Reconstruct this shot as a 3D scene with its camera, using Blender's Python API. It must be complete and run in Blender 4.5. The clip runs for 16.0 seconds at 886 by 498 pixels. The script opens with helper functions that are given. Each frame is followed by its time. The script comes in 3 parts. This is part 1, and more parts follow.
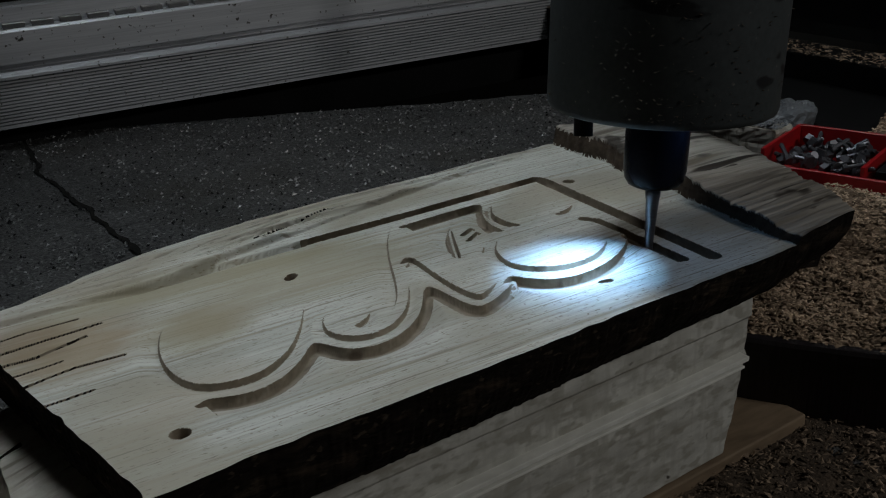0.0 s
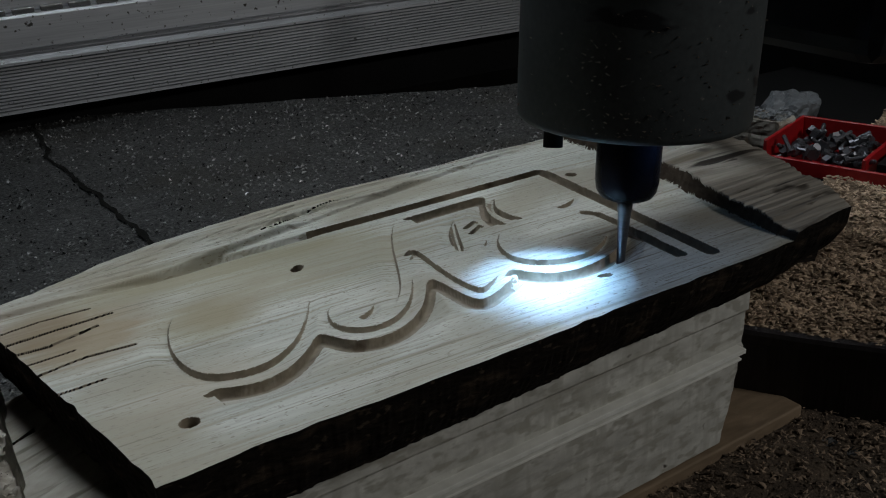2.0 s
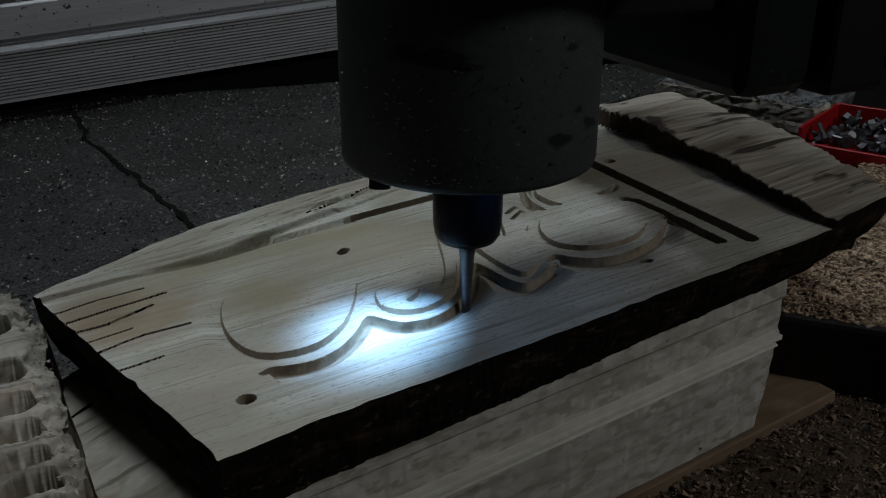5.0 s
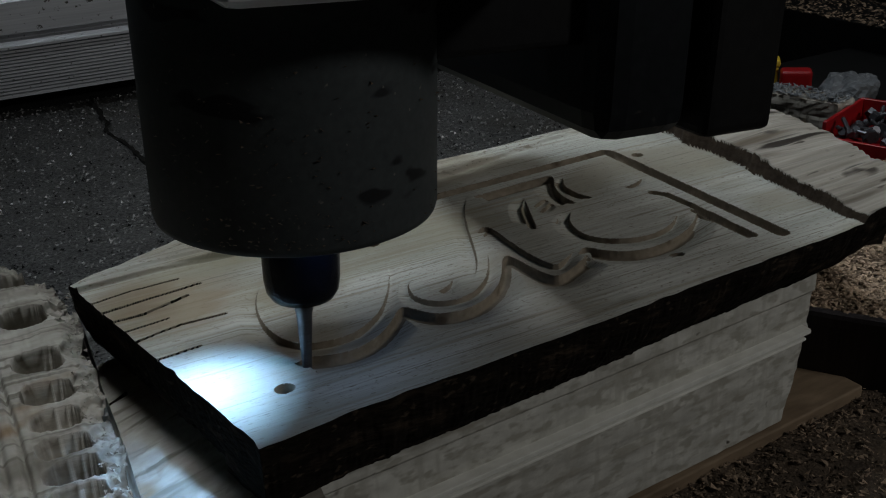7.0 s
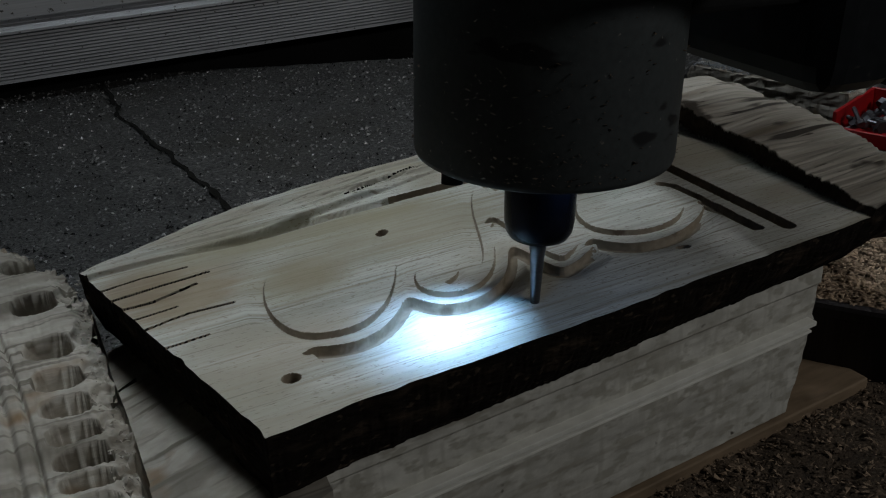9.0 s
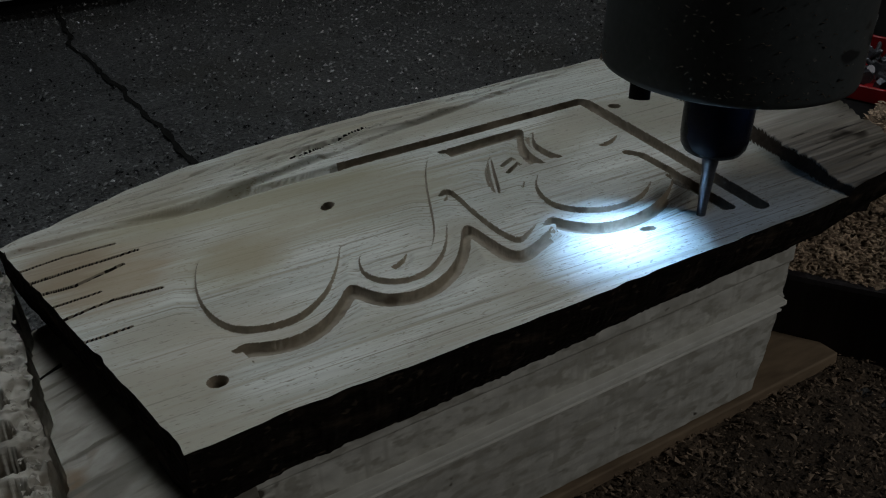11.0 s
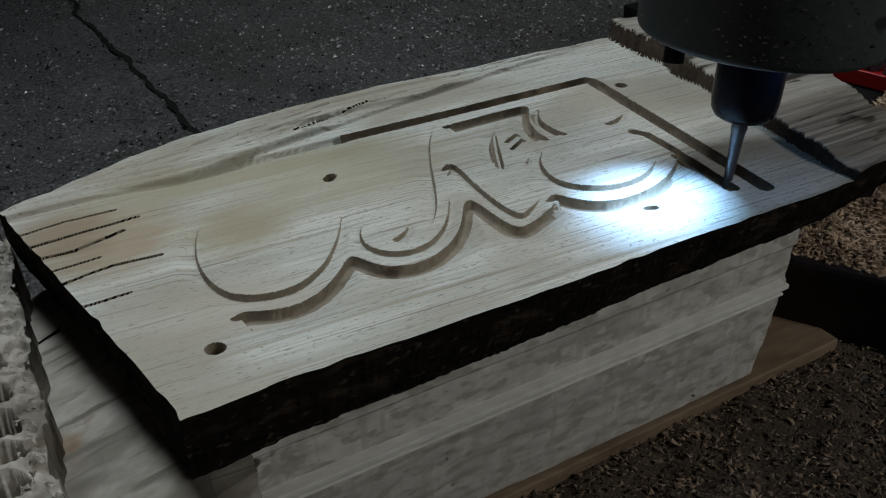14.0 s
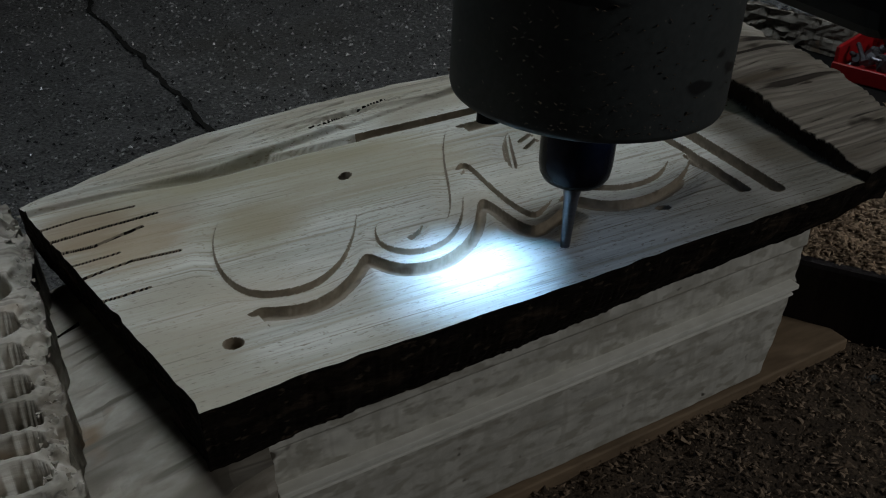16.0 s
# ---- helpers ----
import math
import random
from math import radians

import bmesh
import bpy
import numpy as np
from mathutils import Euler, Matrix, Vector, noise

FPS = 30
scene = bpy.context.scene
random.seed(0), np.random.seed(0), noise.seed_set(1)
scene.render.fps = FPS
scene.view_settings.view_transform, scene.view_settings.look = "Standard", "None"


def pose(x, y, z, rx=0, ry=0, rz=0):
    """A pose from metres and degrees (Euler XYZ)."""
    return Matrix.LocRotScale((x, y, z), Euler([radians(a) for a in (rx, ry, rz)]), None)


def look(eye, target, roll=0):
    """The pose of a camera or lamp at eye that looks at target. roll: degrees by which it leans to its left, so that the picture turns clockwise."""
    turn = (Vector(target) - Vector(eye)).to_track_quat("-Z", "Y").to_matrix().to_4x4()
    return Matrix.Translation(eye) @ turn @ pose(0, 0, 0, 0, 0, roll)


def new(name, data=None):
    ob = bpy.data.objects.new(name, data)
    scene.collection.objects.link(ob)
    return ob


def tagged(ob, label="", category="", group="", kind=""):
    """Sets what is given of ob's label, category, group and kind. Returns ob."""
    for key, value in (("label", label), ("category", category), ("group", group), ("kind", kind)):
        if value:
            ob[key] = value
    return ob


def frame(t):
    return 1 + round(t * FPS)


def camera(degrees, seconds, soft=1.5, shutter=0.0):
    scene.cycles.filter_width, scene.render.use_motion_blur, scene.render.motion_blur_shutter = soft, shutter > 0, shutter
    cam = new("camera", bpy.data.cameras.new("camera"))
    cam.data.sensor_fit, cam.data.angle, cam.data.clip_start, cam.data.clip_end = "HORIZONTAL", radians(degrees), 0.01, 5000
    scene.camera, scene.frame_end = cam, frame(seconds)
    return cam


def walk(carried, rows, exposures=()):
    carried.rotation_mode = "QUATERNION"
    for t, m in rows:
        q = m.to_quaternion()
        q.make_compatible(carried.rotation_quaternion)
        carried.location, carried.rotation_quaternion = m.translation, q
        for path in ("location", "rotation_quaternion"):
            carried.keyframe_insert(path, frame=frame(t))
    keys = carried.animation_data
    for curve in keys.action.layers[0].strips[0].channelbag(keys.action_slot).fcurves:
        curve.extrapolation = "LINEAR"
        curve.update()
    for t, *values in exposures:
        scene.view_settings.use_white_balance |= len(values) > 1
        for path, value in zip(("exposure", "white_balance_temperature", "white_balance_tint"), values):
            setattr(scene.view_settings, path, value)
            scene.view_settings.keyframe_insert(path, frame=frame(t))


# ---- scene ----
cam = camera(50.0, 16.0, soft=1.1)
PATH = [
    (0, (-0.219, -0.324, 0.135), (0.635, 1.308, -0.645), -4.3),
    (0.5, (-0.22, -0.326, 0.136), (0.623, 1.314, -0.641), -4.3),
    (1, (-0.219, -0.326, 0.139), (0.628, 1.313, -0.634), -4.2),
    (1.5, (-0.22, -0.327, 0.142), (0.628, 1.305, -0.643), -4.1),
    (2, (-0.22, -0.329, 0.141), (0.613, 1.297, -0.671), -4.1),
    (2.5, (-0.222, -0.33, 0.14), (0.593, 1.295, -0.693), -4.3),
    (3, (-0.224, -0.33, 0.142), (0.585, 1.301, -0.687), -4.2),
    (3.5, (-0.227, -0.33, 0.143), (0.575, 1.306, -0.681), -4.2),
    (6, (-0.23, -0.332, 0.146), (0.54, 1.305, -0.708), -4.3),
    (6.5, (-0.232, -0.33, 0.146), (0.532, 1.311, -0.704), -4.4),
    (7, (-0.237, -0.33, 0.146), (0.522, 1.312, -0.706), -4.2),
    (7.5, (-0.236, -0.332, 0.148), (0.51, 1.313, -0.712), -4.1),
    (8, (-0.237, -0.331, 0.148), (0.498, 1.312, -0.725), -4.0),
    (8.5, (-0.237, -0.33, 0.146), (0.492, 1.307, -0.741), -4.0),
    (9, (-0.236, -0.331, 0.149), (0.496, 1.308, -0.734), -4.1),
    (11.5, (-0.211, -0.306, 0.156), (0.513, 1.218, -0.918), -2.6),
    (12, (-0.211, -0.307, 0.151), (0.498, 1.218, -0.932), -1.5),
    (12.5, (-0.212, -0.308, 0.153), (0.498, 1.223, -0.921), -1.5),
    (13, (-0.212, -0.309, 0.154), (0.485, 1.225, -0.924), -1.7),
    (13.5, (-0.213, -0.309, 0.154), (0.496, 1.225, -0.916), -1.7),
    (14, (-0.213, -0.309, 0.153), (0.497, 1.225, -0.916), -1.8),
    (14.5, (-0.213, -0.308, 0.15), (0.492, 1.222, -0.928), -1.6),
    (15, (-0.213, -0.309, 0.152), (0.474, 1.227, -0.929), -2.0),
    (15.5, (-0.215, -0.309, 0.155), (0.473, 1.227, -0.926), -1.9),
    (16, (-0.216, -0.311, 0.155), (0.478, 1.228, -0.917), -1.7),
]
STOPS = [(0, -0.05), (1, 0.0), (2, 0.2), (2.5, 0.1), (3.5, -0.05), (6, -0.28), (6.5, -0.28), (7, 0.0), (7.5, 0.15), (8, 0.25), (8.5, 0.22), (9, -0.03),
         (11.5, -0.38), (12.5, -0.22), (13, 0.1), (13.5, 0.45), (14, 0.45), (14.5, 0.4), (15, 0.35), (15.5, 0.2), (16, -0.05)]
walk(cam, [(t, look(eye, target, roll)) for t, eye, target, roll in PATH], STOPS)

# ---- world and lights ----
world = bpy.data.worlds.new("workshop_dark")
scene.world = world
world.use_nodes = True
world.node_tree.nodes["Background"].inputs["Color"].default_value = (0.5, 0.6, 0.7, 1)
world.node_tree.nodes["Background"].inputs["Strength"].default_value = 0.003


def area_lamp(name, place, target, size, watts, colour, spread=180):
    data = bpy.data.lights.new(name, "AREA")
    data.spread = radians(spread)
    data.shape, data.size, data.energy, data.color = "DISK", size, watts, colour
    ob = new(name, data)
    ob.matrix_basis = look(place, target)
    return ob


area_lamp("ceiling_lamp", (-0.14, 0.20, 1.30), (-0.13, -0.01, 0), 0.34, 1.08, (0.83, 0.92, 1.0), 66)
area_lamp("wall_lamp", (0.62, 0.34, 1.05), (0.05, 0.10, 0), 0.2, 0.12, (0.92, 1.0, 1.0), 70)
area_lamp("bench_lamp", (0.62, -0.86, 0.60), (0.02, -0.05, 0.0), 0.14, 2.4, (0.98, 0.98, 0.97))

# ---- materials ----


def mat(name, low, high, scale=(40, 40, 40), fine=(400, 400, 400), rough=0.7, metal=0.0, bump=0.15, depth=0.001, spots=None, contrast=(0.3, 0.7), fine_mix=0.5, random=0.0, spec=0.5):
    """Two colours mixed by a broad and a fine noise, with fine relief; spots: (scale, threshold, colour)."""
    m = bpy.data.materials.new(name)
    m.use_nodes = True
    n, link = m.node_tree.nodes, m.node_tree.links.new
    bsdf = n["Principled BSDF"]
    bsdf.inputs["Roughness"].default_value, bsdf.inputs["Metallic"].default_value = rough, metal
    bsdf.inputs["Specular IOR Level"].default_value = spec
    co = n.new("ShaderNodeTexCoord")

    def noise_of(sc, detail):
        mp = n.new("ShaderNodeMapping")
        mp.inputs["Scale"].default_value = sc
        link(co.outputs["Object"], mp.inputs["Vector"])
        t = n.new("ShaderNodeTexNoise")
        t.inputs["Scale"].default_value, t.inputs["Detail"].default_value = 1.0, detail
        link(mp.outputs["Vector"], t.inputs["Vector"])
        return t.outputs["Fac"]
    a, b = noise_of(scale, 3), noise_of(fine, 4)
    mixf = n.new("ShaderNodeMix")
    mixf.inputs["Factor"].default_value = fine_mix
    link(a, mixf.inputs["A"]), link(b, mixf.inputs["B"])
    rng = n.new("ShaderNodeMapRange")
    rng.inputs["From Min"].default_value, rng.inputs["From Max"].default_value = contrast
    link(mixf.outputs["Result"], rng.inputs["Value"])
    fac = rng.outputs["Result"]
    if random:
        info = n.new("ShaderNodeNewGeometry")
        add = n.new("ShaderNodeMath")
        add.operation = "MULTIPLY_ADD"
        link(info.outputs["Random Per Island"], add.inputs[0])
        add.inputs[1].default_value = random
        link(fac, add.inputs[2])
        sub = n.new("ShaderNodeMath")
        sub.operation = "SUBTRACT"
        sub.use_clamp = True
        link(add.outputs[0], sub.inputs[0])
        sub.inputs[1].default_value = random / 2
        fac = sub.outputs[0]
    mix = n.new("ShaderNodeMix")
    mix.data_type = "RGBA"
    mix.inputs["A"].default_value, mix.inputs["B"].default_value = (*low, 1), (*high, 1)
    link(fac, mix.inputs["Factor"])
    out = mix.outputs["Result"]
    for sc, lo, hi, colour in spots or ():
        f = noise_of(sc, 2)
        r = n.new("ShaderNodeMapRange")
        r.inputs["From Min"].default_value, r.inputs["From Max"].default_value = lo, hi
        link(f, r.inputs["Value"])
        mx = n.new("ShaderNodeMix")
        mx.data_type = "RGBA"
        mx.inputs["B"].default_value = (*colour, 1)
        link(out, mx.inputs["A"]), link(r.outputs["Result"], mx.inputs["Factor"])
        out = mx.outputs["Result"]
    link(out, bsdf.inputs["Base Color"])
    bp = n.new("ShaderNodeBump")
    bp.inputs["Strength"].default_value, bp.inputs["Distance"].default_value = bump, depth
    link(mixf.outputs["Result"], bp.inputs["Height"])
    link(bp.outputs["Normal"], bsdf.inputs["Normal"])
    return m


def glow(name, colour, strength):
    m = bpy.data.materials.new(name)
    m.use_nodes = True
    b = m.node_tree.nodes["Principled BSDF"]
    b.inputs["Emission Color"].default_value, b.inputs["Emission Strength"].default_value = (*colour, 1), strength
    return m


PALE = mat("planed_wood", (0.325, 0.318, 0.268), (0.64, 0.642, 0.58), (7, 60, 60), (16, 700, 200), 0.75, 0, 0.5, 0.0008,
           [((9, 16, 9), 0.54, 0.70, (0.30, 0.255, 0.165)), ((13, 24, 9), 0.48, 0.62, (0.36, 0.33, 0.26)), ((5, 260, 40), 0.58, 0.72, (0.33, 0.295, 0.22)), ((14, 620, 90), 0.61, 0.68, (0.245, 0.22, 0.17)),
            ((30, 1300, 90), 0.58, 0.68, (0.35, 0.325, 0.265)), ((240, 1500, 900), 0.62, 0.70, (0.22, 0.19, 0.145)), ((450, 900, 900), 0.62, 0.70, (0.30, 0.275, 0.225))])
SKIN = mat("weathered_skin", (0.16, 0.14, 0.11), (0.46, 0.42, 0.36), (12, 120, 60), (30, 700, 300), 0.85, 0, 0.6, 0.001,
           [((10, 90, 20), 0.57, 0.72, (0.15, 0.12, 0.085)), ((16, 150, 40), 0.61, 0.67, (0.035, 0.027, 0.020)), ((70, 420, 90), 0.66, 0.74, (0.07, 0.055, 0.04)), ((40, 60, 40), 0.64, 0.70, (0.05, 0.04, 0.03))])
BARK = mat("dark_bark", (0.002, 0.0018, 0.0014), (0.016, 0.012, 0.009), (40, 60, 120), (200, 300, 700), 0.9, 0, 0.9, 0.003, [((60, 60, 120), 0.56, 0.70, (0.040, 0.029, 0.020)), ((260, 260, 420), 0.62, 0.72, (0.055, 0.042, 0.030))], spec=0.08)
BEAM = mat("weathered_timber", (0.38, 0.37, 0.33), (0.66, 0.65, 0.59), (14, 60, 45), (110, 260, 190), 0.85, 0, 0.45, 0.001,
           [((130, 130, 260), 0.50, 0.62, (0.36, 0.345, 0.295)), ((220, 220, 22), 0.50, 0.70, (0.42, 0.405, 0.355)), ((24, 60, 150), 0.60, 0.75, (0.31, 0.29, 0.24)), ((120, 120, 120), 0.70, 0.76, (0.07, 0.06, 0.045))], fine_mix=0.65)
# Block timber made paler to paint the light that ridges catch.
LIT_RIDGE = mat("lit_ridge", (0.62, 0.61, 0.55), (0.84, 0.83, 0.77), (40, 60, 60), (160, 300, 300), 0.85, 0, 0.4)
BROKEN = mat("split_wood", (0.22, 0.195, 0.155), (0.46, 0.425, 0.365), (15, 30, 60), (90, 260, 420), 0.8, 0, 0.6, 0.0012,
             [((24, 50, 20), 0.55, 0.70, (0.15, 0.13, 0.10)), ((45, 45, 45), 0.58, 0.70, (0.20, 0.13, 0.07)), ((12, 260, 120), 0.56, 0.66, (0.16, 0.14, 0.11))])
PLY = mat("brown_board", (0.125, 0.085, 0.05), (0.30, 0.215, 0.135), (20, 40, 40), (80, 300, 300), 0.8, 0, 0.3)
STONE = mat("rough_grey_slab", (0.012, 0.012, 0.0115), (0.115, 0.113, 0.108), (25, 25, 25), (380, 380, 380), 0.55, 0, 1.0, 0.005,
            [((300, 300, 300), 0.64, 0.74, (0.22, 0.22, 0.21)), ((210, 210, 210), 0.62, 0.72, (0.012, 0.012, 0.011)), ((9, 9, 9), 0.52, 0.75, (0.040, 0.037, 0.030))], contrast=(0.36, 0.66), fine_mix=0.8)
GRIT = mat("grit", (0.02, 0.02, 0.02), (0.32, 0.32, 0.31), (60, 60, 60), (900, 900, 900), 0.22, 0, 0.3, random=1.2)
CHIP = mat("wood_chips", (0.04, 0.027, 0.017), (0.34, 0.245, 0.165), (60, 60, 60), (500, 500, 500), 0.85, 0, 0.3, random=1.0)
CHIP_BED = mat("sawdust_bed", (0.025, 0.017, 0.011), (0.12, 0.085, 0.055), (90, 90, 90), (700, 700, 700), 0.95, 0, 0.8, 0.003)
# Lit copies of the two above: the upper layer's light is in the colour.
CHIP_LIT = mat("lit_wood_chips", (0.13, 0.088, 0.055), (0.62, 0.455, 0.31), (60, 60, 60), (500, 500, 500), 0.85, 0, 0.3, random=1.0)
BED_LIT = mat("lit_sawdust_bed", (0.08, 0.055, 0.035), (0.30, 0.21, 0.14), (90, 90, 90), (700, 700, 700), 0.95, 0, 0.8, 0.003)
BLACK = mat("black_housing", (0.006, 0.007, 0.008), (0.014, 0.016, 0.018), (30, 30, 30), (300, 300, 300), 0.42, 0, 0.06, 0.0004,
            [((160, 160, 160), 0.70, 0.78, (0.05, 0.048, 0.042))], spec=0.12)
STEEL_BLACK = mat("blued_steel", (0.003, 0.003, 0.005), (0.007, 0.007, 0.010), (60, 60, 60), (500, 500, 500), 0.26, 0.0, 0.05, spec=0.07)
CARBIDE = mat("dark_carbide", (0.06, 0.06, 0.067), (0.13, 0.13, 0.14), (60, 60, 60), (200, 200, 1500), 0.38, 0.7, 0.1)
STEEL = mat("ground_steel", (0.28, 0.28, 0.28), (0.5, 0.5, 0.5), (60, 60, 60), (200, 200, 1500), 0.35, 0.9, 0.1)
ALU = mat("brushed_aluminium", (0.60, 0.61, 0.63), (0.88, 0.89, 0.91), (6, 60, 60), (20, 800, 800), 0.45, 0.45, 0.12, 0.0004,
          [((220, 220, 220), 0.66, 0.73, (0.10, 0.095, 0.085))])
RED = mat("red_plastic", (0.24, 0.004, 0.006), (0.36, 0.008, 0.011), (30, 30, 30), (300, 300, 300), 0.4, 0, 0.05)
YELLOW = mat("yellow_plastic", (0.50, 0.33, 0.02), (0.72, 0.50, 0.04), (30, 30, 30), (300, 300, 300), 0.5, 0, 0.05)
DARK = mat("dark_steel_frame", (0.003, 0.003, 0.003), (0.009, 0.009, 0.009), (20, 20, 20), (300, 300, 300), 0.6, 0.0, 0.15, spec=0.15)
PLASTIC = mat("dusty_clear_film", (0.07, 0.075, 0.08), (0.19, 0.20, 0.21), (50, 50, 50), (300, 300, 300), 0.35, 0, 0.4)
PLATE = mat("dark_band_steel", (0.010, 0.008, 0.009), (0.035, 0.028, 0.032), (200, 200, 14), (900, 900, 40), 0.55, 0.2, 0.3)
# Cut wood with the grooves' shade put into a darker brown.
CUT = mat("shaded_cut_wood", (0.13, 0.105, 0.072), (0.29, 0.24, 0.175), (30, 60, 60), (300, 300, 500), 0.85, 0, 0.5, 0.0006,
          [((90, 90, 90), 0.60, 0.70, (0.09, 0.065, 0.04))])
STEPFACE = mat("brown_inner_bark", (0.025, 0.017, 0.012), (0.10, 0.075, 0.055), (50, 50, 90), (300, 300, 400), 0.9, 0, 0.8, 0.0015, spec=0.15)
BODY = mat("dusty_grey_black_plastic", (0.030, 0.036, 0.037), (0.054, 0.061, 0.062), (18, 18, 26), (500, 500, 500), 0.6, 0, 0.08, 0.0003,
           [((45, 45, 110), 0.66, 0.70, (0.010, 0.011, 0.012)), ((420, 420, 420), 0.72, 0.78, (0.13, 0.125, 0.11))], spec=0.25)
JOINT = mat("dark_joint_dirt", (0.006, 0.006, 0.005), (0.020, 0.019, 0.017), (60, 60, 60), (500, 500, 500), 0.95, 0, 0.5, spec=0.1)
SPARK = mat("bright_grit", (0.25, 0.25, 0.25), (0.85, 0.85, 0.83), (60, 60, 60), (900, 900, 900), 0.15, 0, 0.2, random=1.0)
WALL = mat("dim_plaster", (0.05, 0.048, 0.045), (0.08, 0.076, 0.07), (2, 2, 2), (40, 40, 40), 0.9, 0, 0.1)
LED = glow("cold_white_led", (0.31, 0.59, 1.0), 4500.0)
HALO = glow("cold_lens_rim", (0.25, 0.52, 1.0), 50.0)


def stain(m, centre, size, colour, strength=0.8):
    """A soft-edged stain round a place, broken up by streaky noise."""
    n, link = m.node_tree.nodes, m.node_tree.links.new
    bsdf = n["Principled BSDF"]
    old = bsdf.inputs["Base Color"].links[0].from_socket
    co = n.new("ShaderNodeTexCoord")
    mp = n.new("ShaderNodeMapping")
    mp.vector_type = "TEXTURE"
    mp.inputs["Location"].default_value, mp.inputs["Scale"].default_value = (*centre, 0), (*size, 0.05)
    link(co.outputs["Object"], mp.inputs["Vector"])
    ball = n.new("ShaderNodeTexGradient")
    ball.gradient_type = "SPHERICAL"
    link(mp.outputs["Vector"], ball.inputs["Vector"])
    streak = n.new("ShaderNodeMapping")
    streak.inputs["Scale"].default_value = (25, 180, 60)
    link(co.outputs["Object"], streak.inputs["Vector"])
    nz = n.new("ShaderNodeTexNoise")
    nz.inputs["Scale"].default_value, nz.inputs["Detail"].default_value = 1.0, 4
    link(streak.outputs["Vector"], nz.inputs["Vector"])
    mul = n.new("ShaderNodeMath")
    mul.operation = "MULTIPLY"
    link(ball.outputs["Fac"], mul.inputs[0]), link(nz.outputs["Fac"], mul.inputs[1])
    rng = n.new("ShaderNodeMapRange")
    rng.inputs["From Min"].default_value, rng.inputs["From Max"].default_value, rng.inputs["To Max"].default_value = 0.03, 0.28, strength
    link(mul.outputs[0], rng.inputs["Value"])
    mix = n.new("ShaderNodeMix")
    mix.data_type = "RGBA"
    mix.inputs["B"].default_value = (*colour, 1)
    link(rng.outputs["Result"], mix.inputs["Factor"]), link(old, mix.inputs["A"]), link(mix.outputs["Result"], bsdf.inputs["Base Color"])


stain(PALE, (-0.202, -0.036), (0.030, 0.030), (0.30, 0.225, 0.135))
stain(PALE, (-0.166, -0.048), (0.022, 0.020), (0.30, 0.26, 0.165), 0.7)
stain(PALE, (-0.158, -0.045), (0.022, 0.016), (0.30, 0.245, 0.155), 0.5)
stain(PALE, (-0.215, -0.026), (0.020, 0.030), (0.24, 0.18, 0.115), 0.7)
stain(PALE, (-0.115, -0.030), (0.055, 0.028), (0.33, 0.295, 0.205), 0.7)
stain(PALE, (-0.150, -0.012), (0.075, 0.014), (0.31, 0.275, 0.18), 0.8)
stain(PALE, (-0.175, -0.090), (0.035, 0.016), (0.40, 0.35, 0.27), 0.6)


# ---- mesh helpers ----


def mesh_of(bm, name, material, smooth=False):
    me = bpy.data.meshes.new(name)
    bm.to_mesh(me)
    bm.free()
    me.materials.append(material)
    if smooth:
        me.polygons.foreach_set("use_smooth", [True] * len(me.polygons))
    return me


def part(name, bm, material, parent=None, label="", smooth=False):
    ob = new(name, mesh_of(bm, name, material, smooth))
    ob.parent = parent
    return tagged(ob, label)


def raw(name, verts, faces, material, parent=None, smooth=False):
    me = bpy.data.meshes.new(name)
    me.from_pydata([tuple(v) for v in verts], [], faces)
    me.materials.append(material)
    if smooth:
        me.polygons.foreach_set("use_smooth", [True] * len(me.polygons))
    ob = new(name, me)
    ob.parent = parent
    return ob


def box(x0, y0, z0, x1, y1, z1, bevel=0.0, bm=None, turn=0.0):
    bm = bm or bmesh.new()
    mid = Vector(((x0 + x1) / 2, (y0 + y1) / 2, (z0 + z1) / 2))
    m = Matrix.Translation(mid) @ Matrix.Rotation(radians(turn), 4, "Z") @ Matrix.Diagonal((x1 - x0, y1 - y0, z1 - z0, 1))
    got = bmesh.ops.create_cube(bm, size=1, matrix=m)
    if bevel:
        edges = {e for v in got["verts"] for e in v.link_edges}
        bmesh.ops.bevel(bm, geom=list(edges), offset=bevel, segments=3, affect="EDGES", profile=0.6)
    return bm


def lathe(profile, steps=48, at=(0, 0, 0)):
    """Turned body about the z axis; profile: (radius, height) from one end to the other."""
    bm = bmesh.new()
    rings = [[bm.verts.new((at[0] + r * math.cos(2 * math.pi * k / steps), at[1] + r * math.sin(2 * math.pi * k / steps), at[2] + z)) for k in range(steps)] for r, z in profile]
    for a, b in zip(rings, rings[1:]):
        for k in range(steps):
            bm.faces.new((a[k], a[(k + 1) % steps], b[(k + 1) % steps], b[k]))
    bm.faces.new(rings[0][::-1]), bm.faces.new(rings[-1])
    bmesh.ops.recalc_face_normals(bm, faces=bm.faces)
    return bm


def empty(name, label, category, place=(0, 0, 0), turn=0, group=""):
    ob = new(name)
    ob.matrix_basis = pose(*place, 0, 0, turn)
    return tagged(ob, label, category, group)


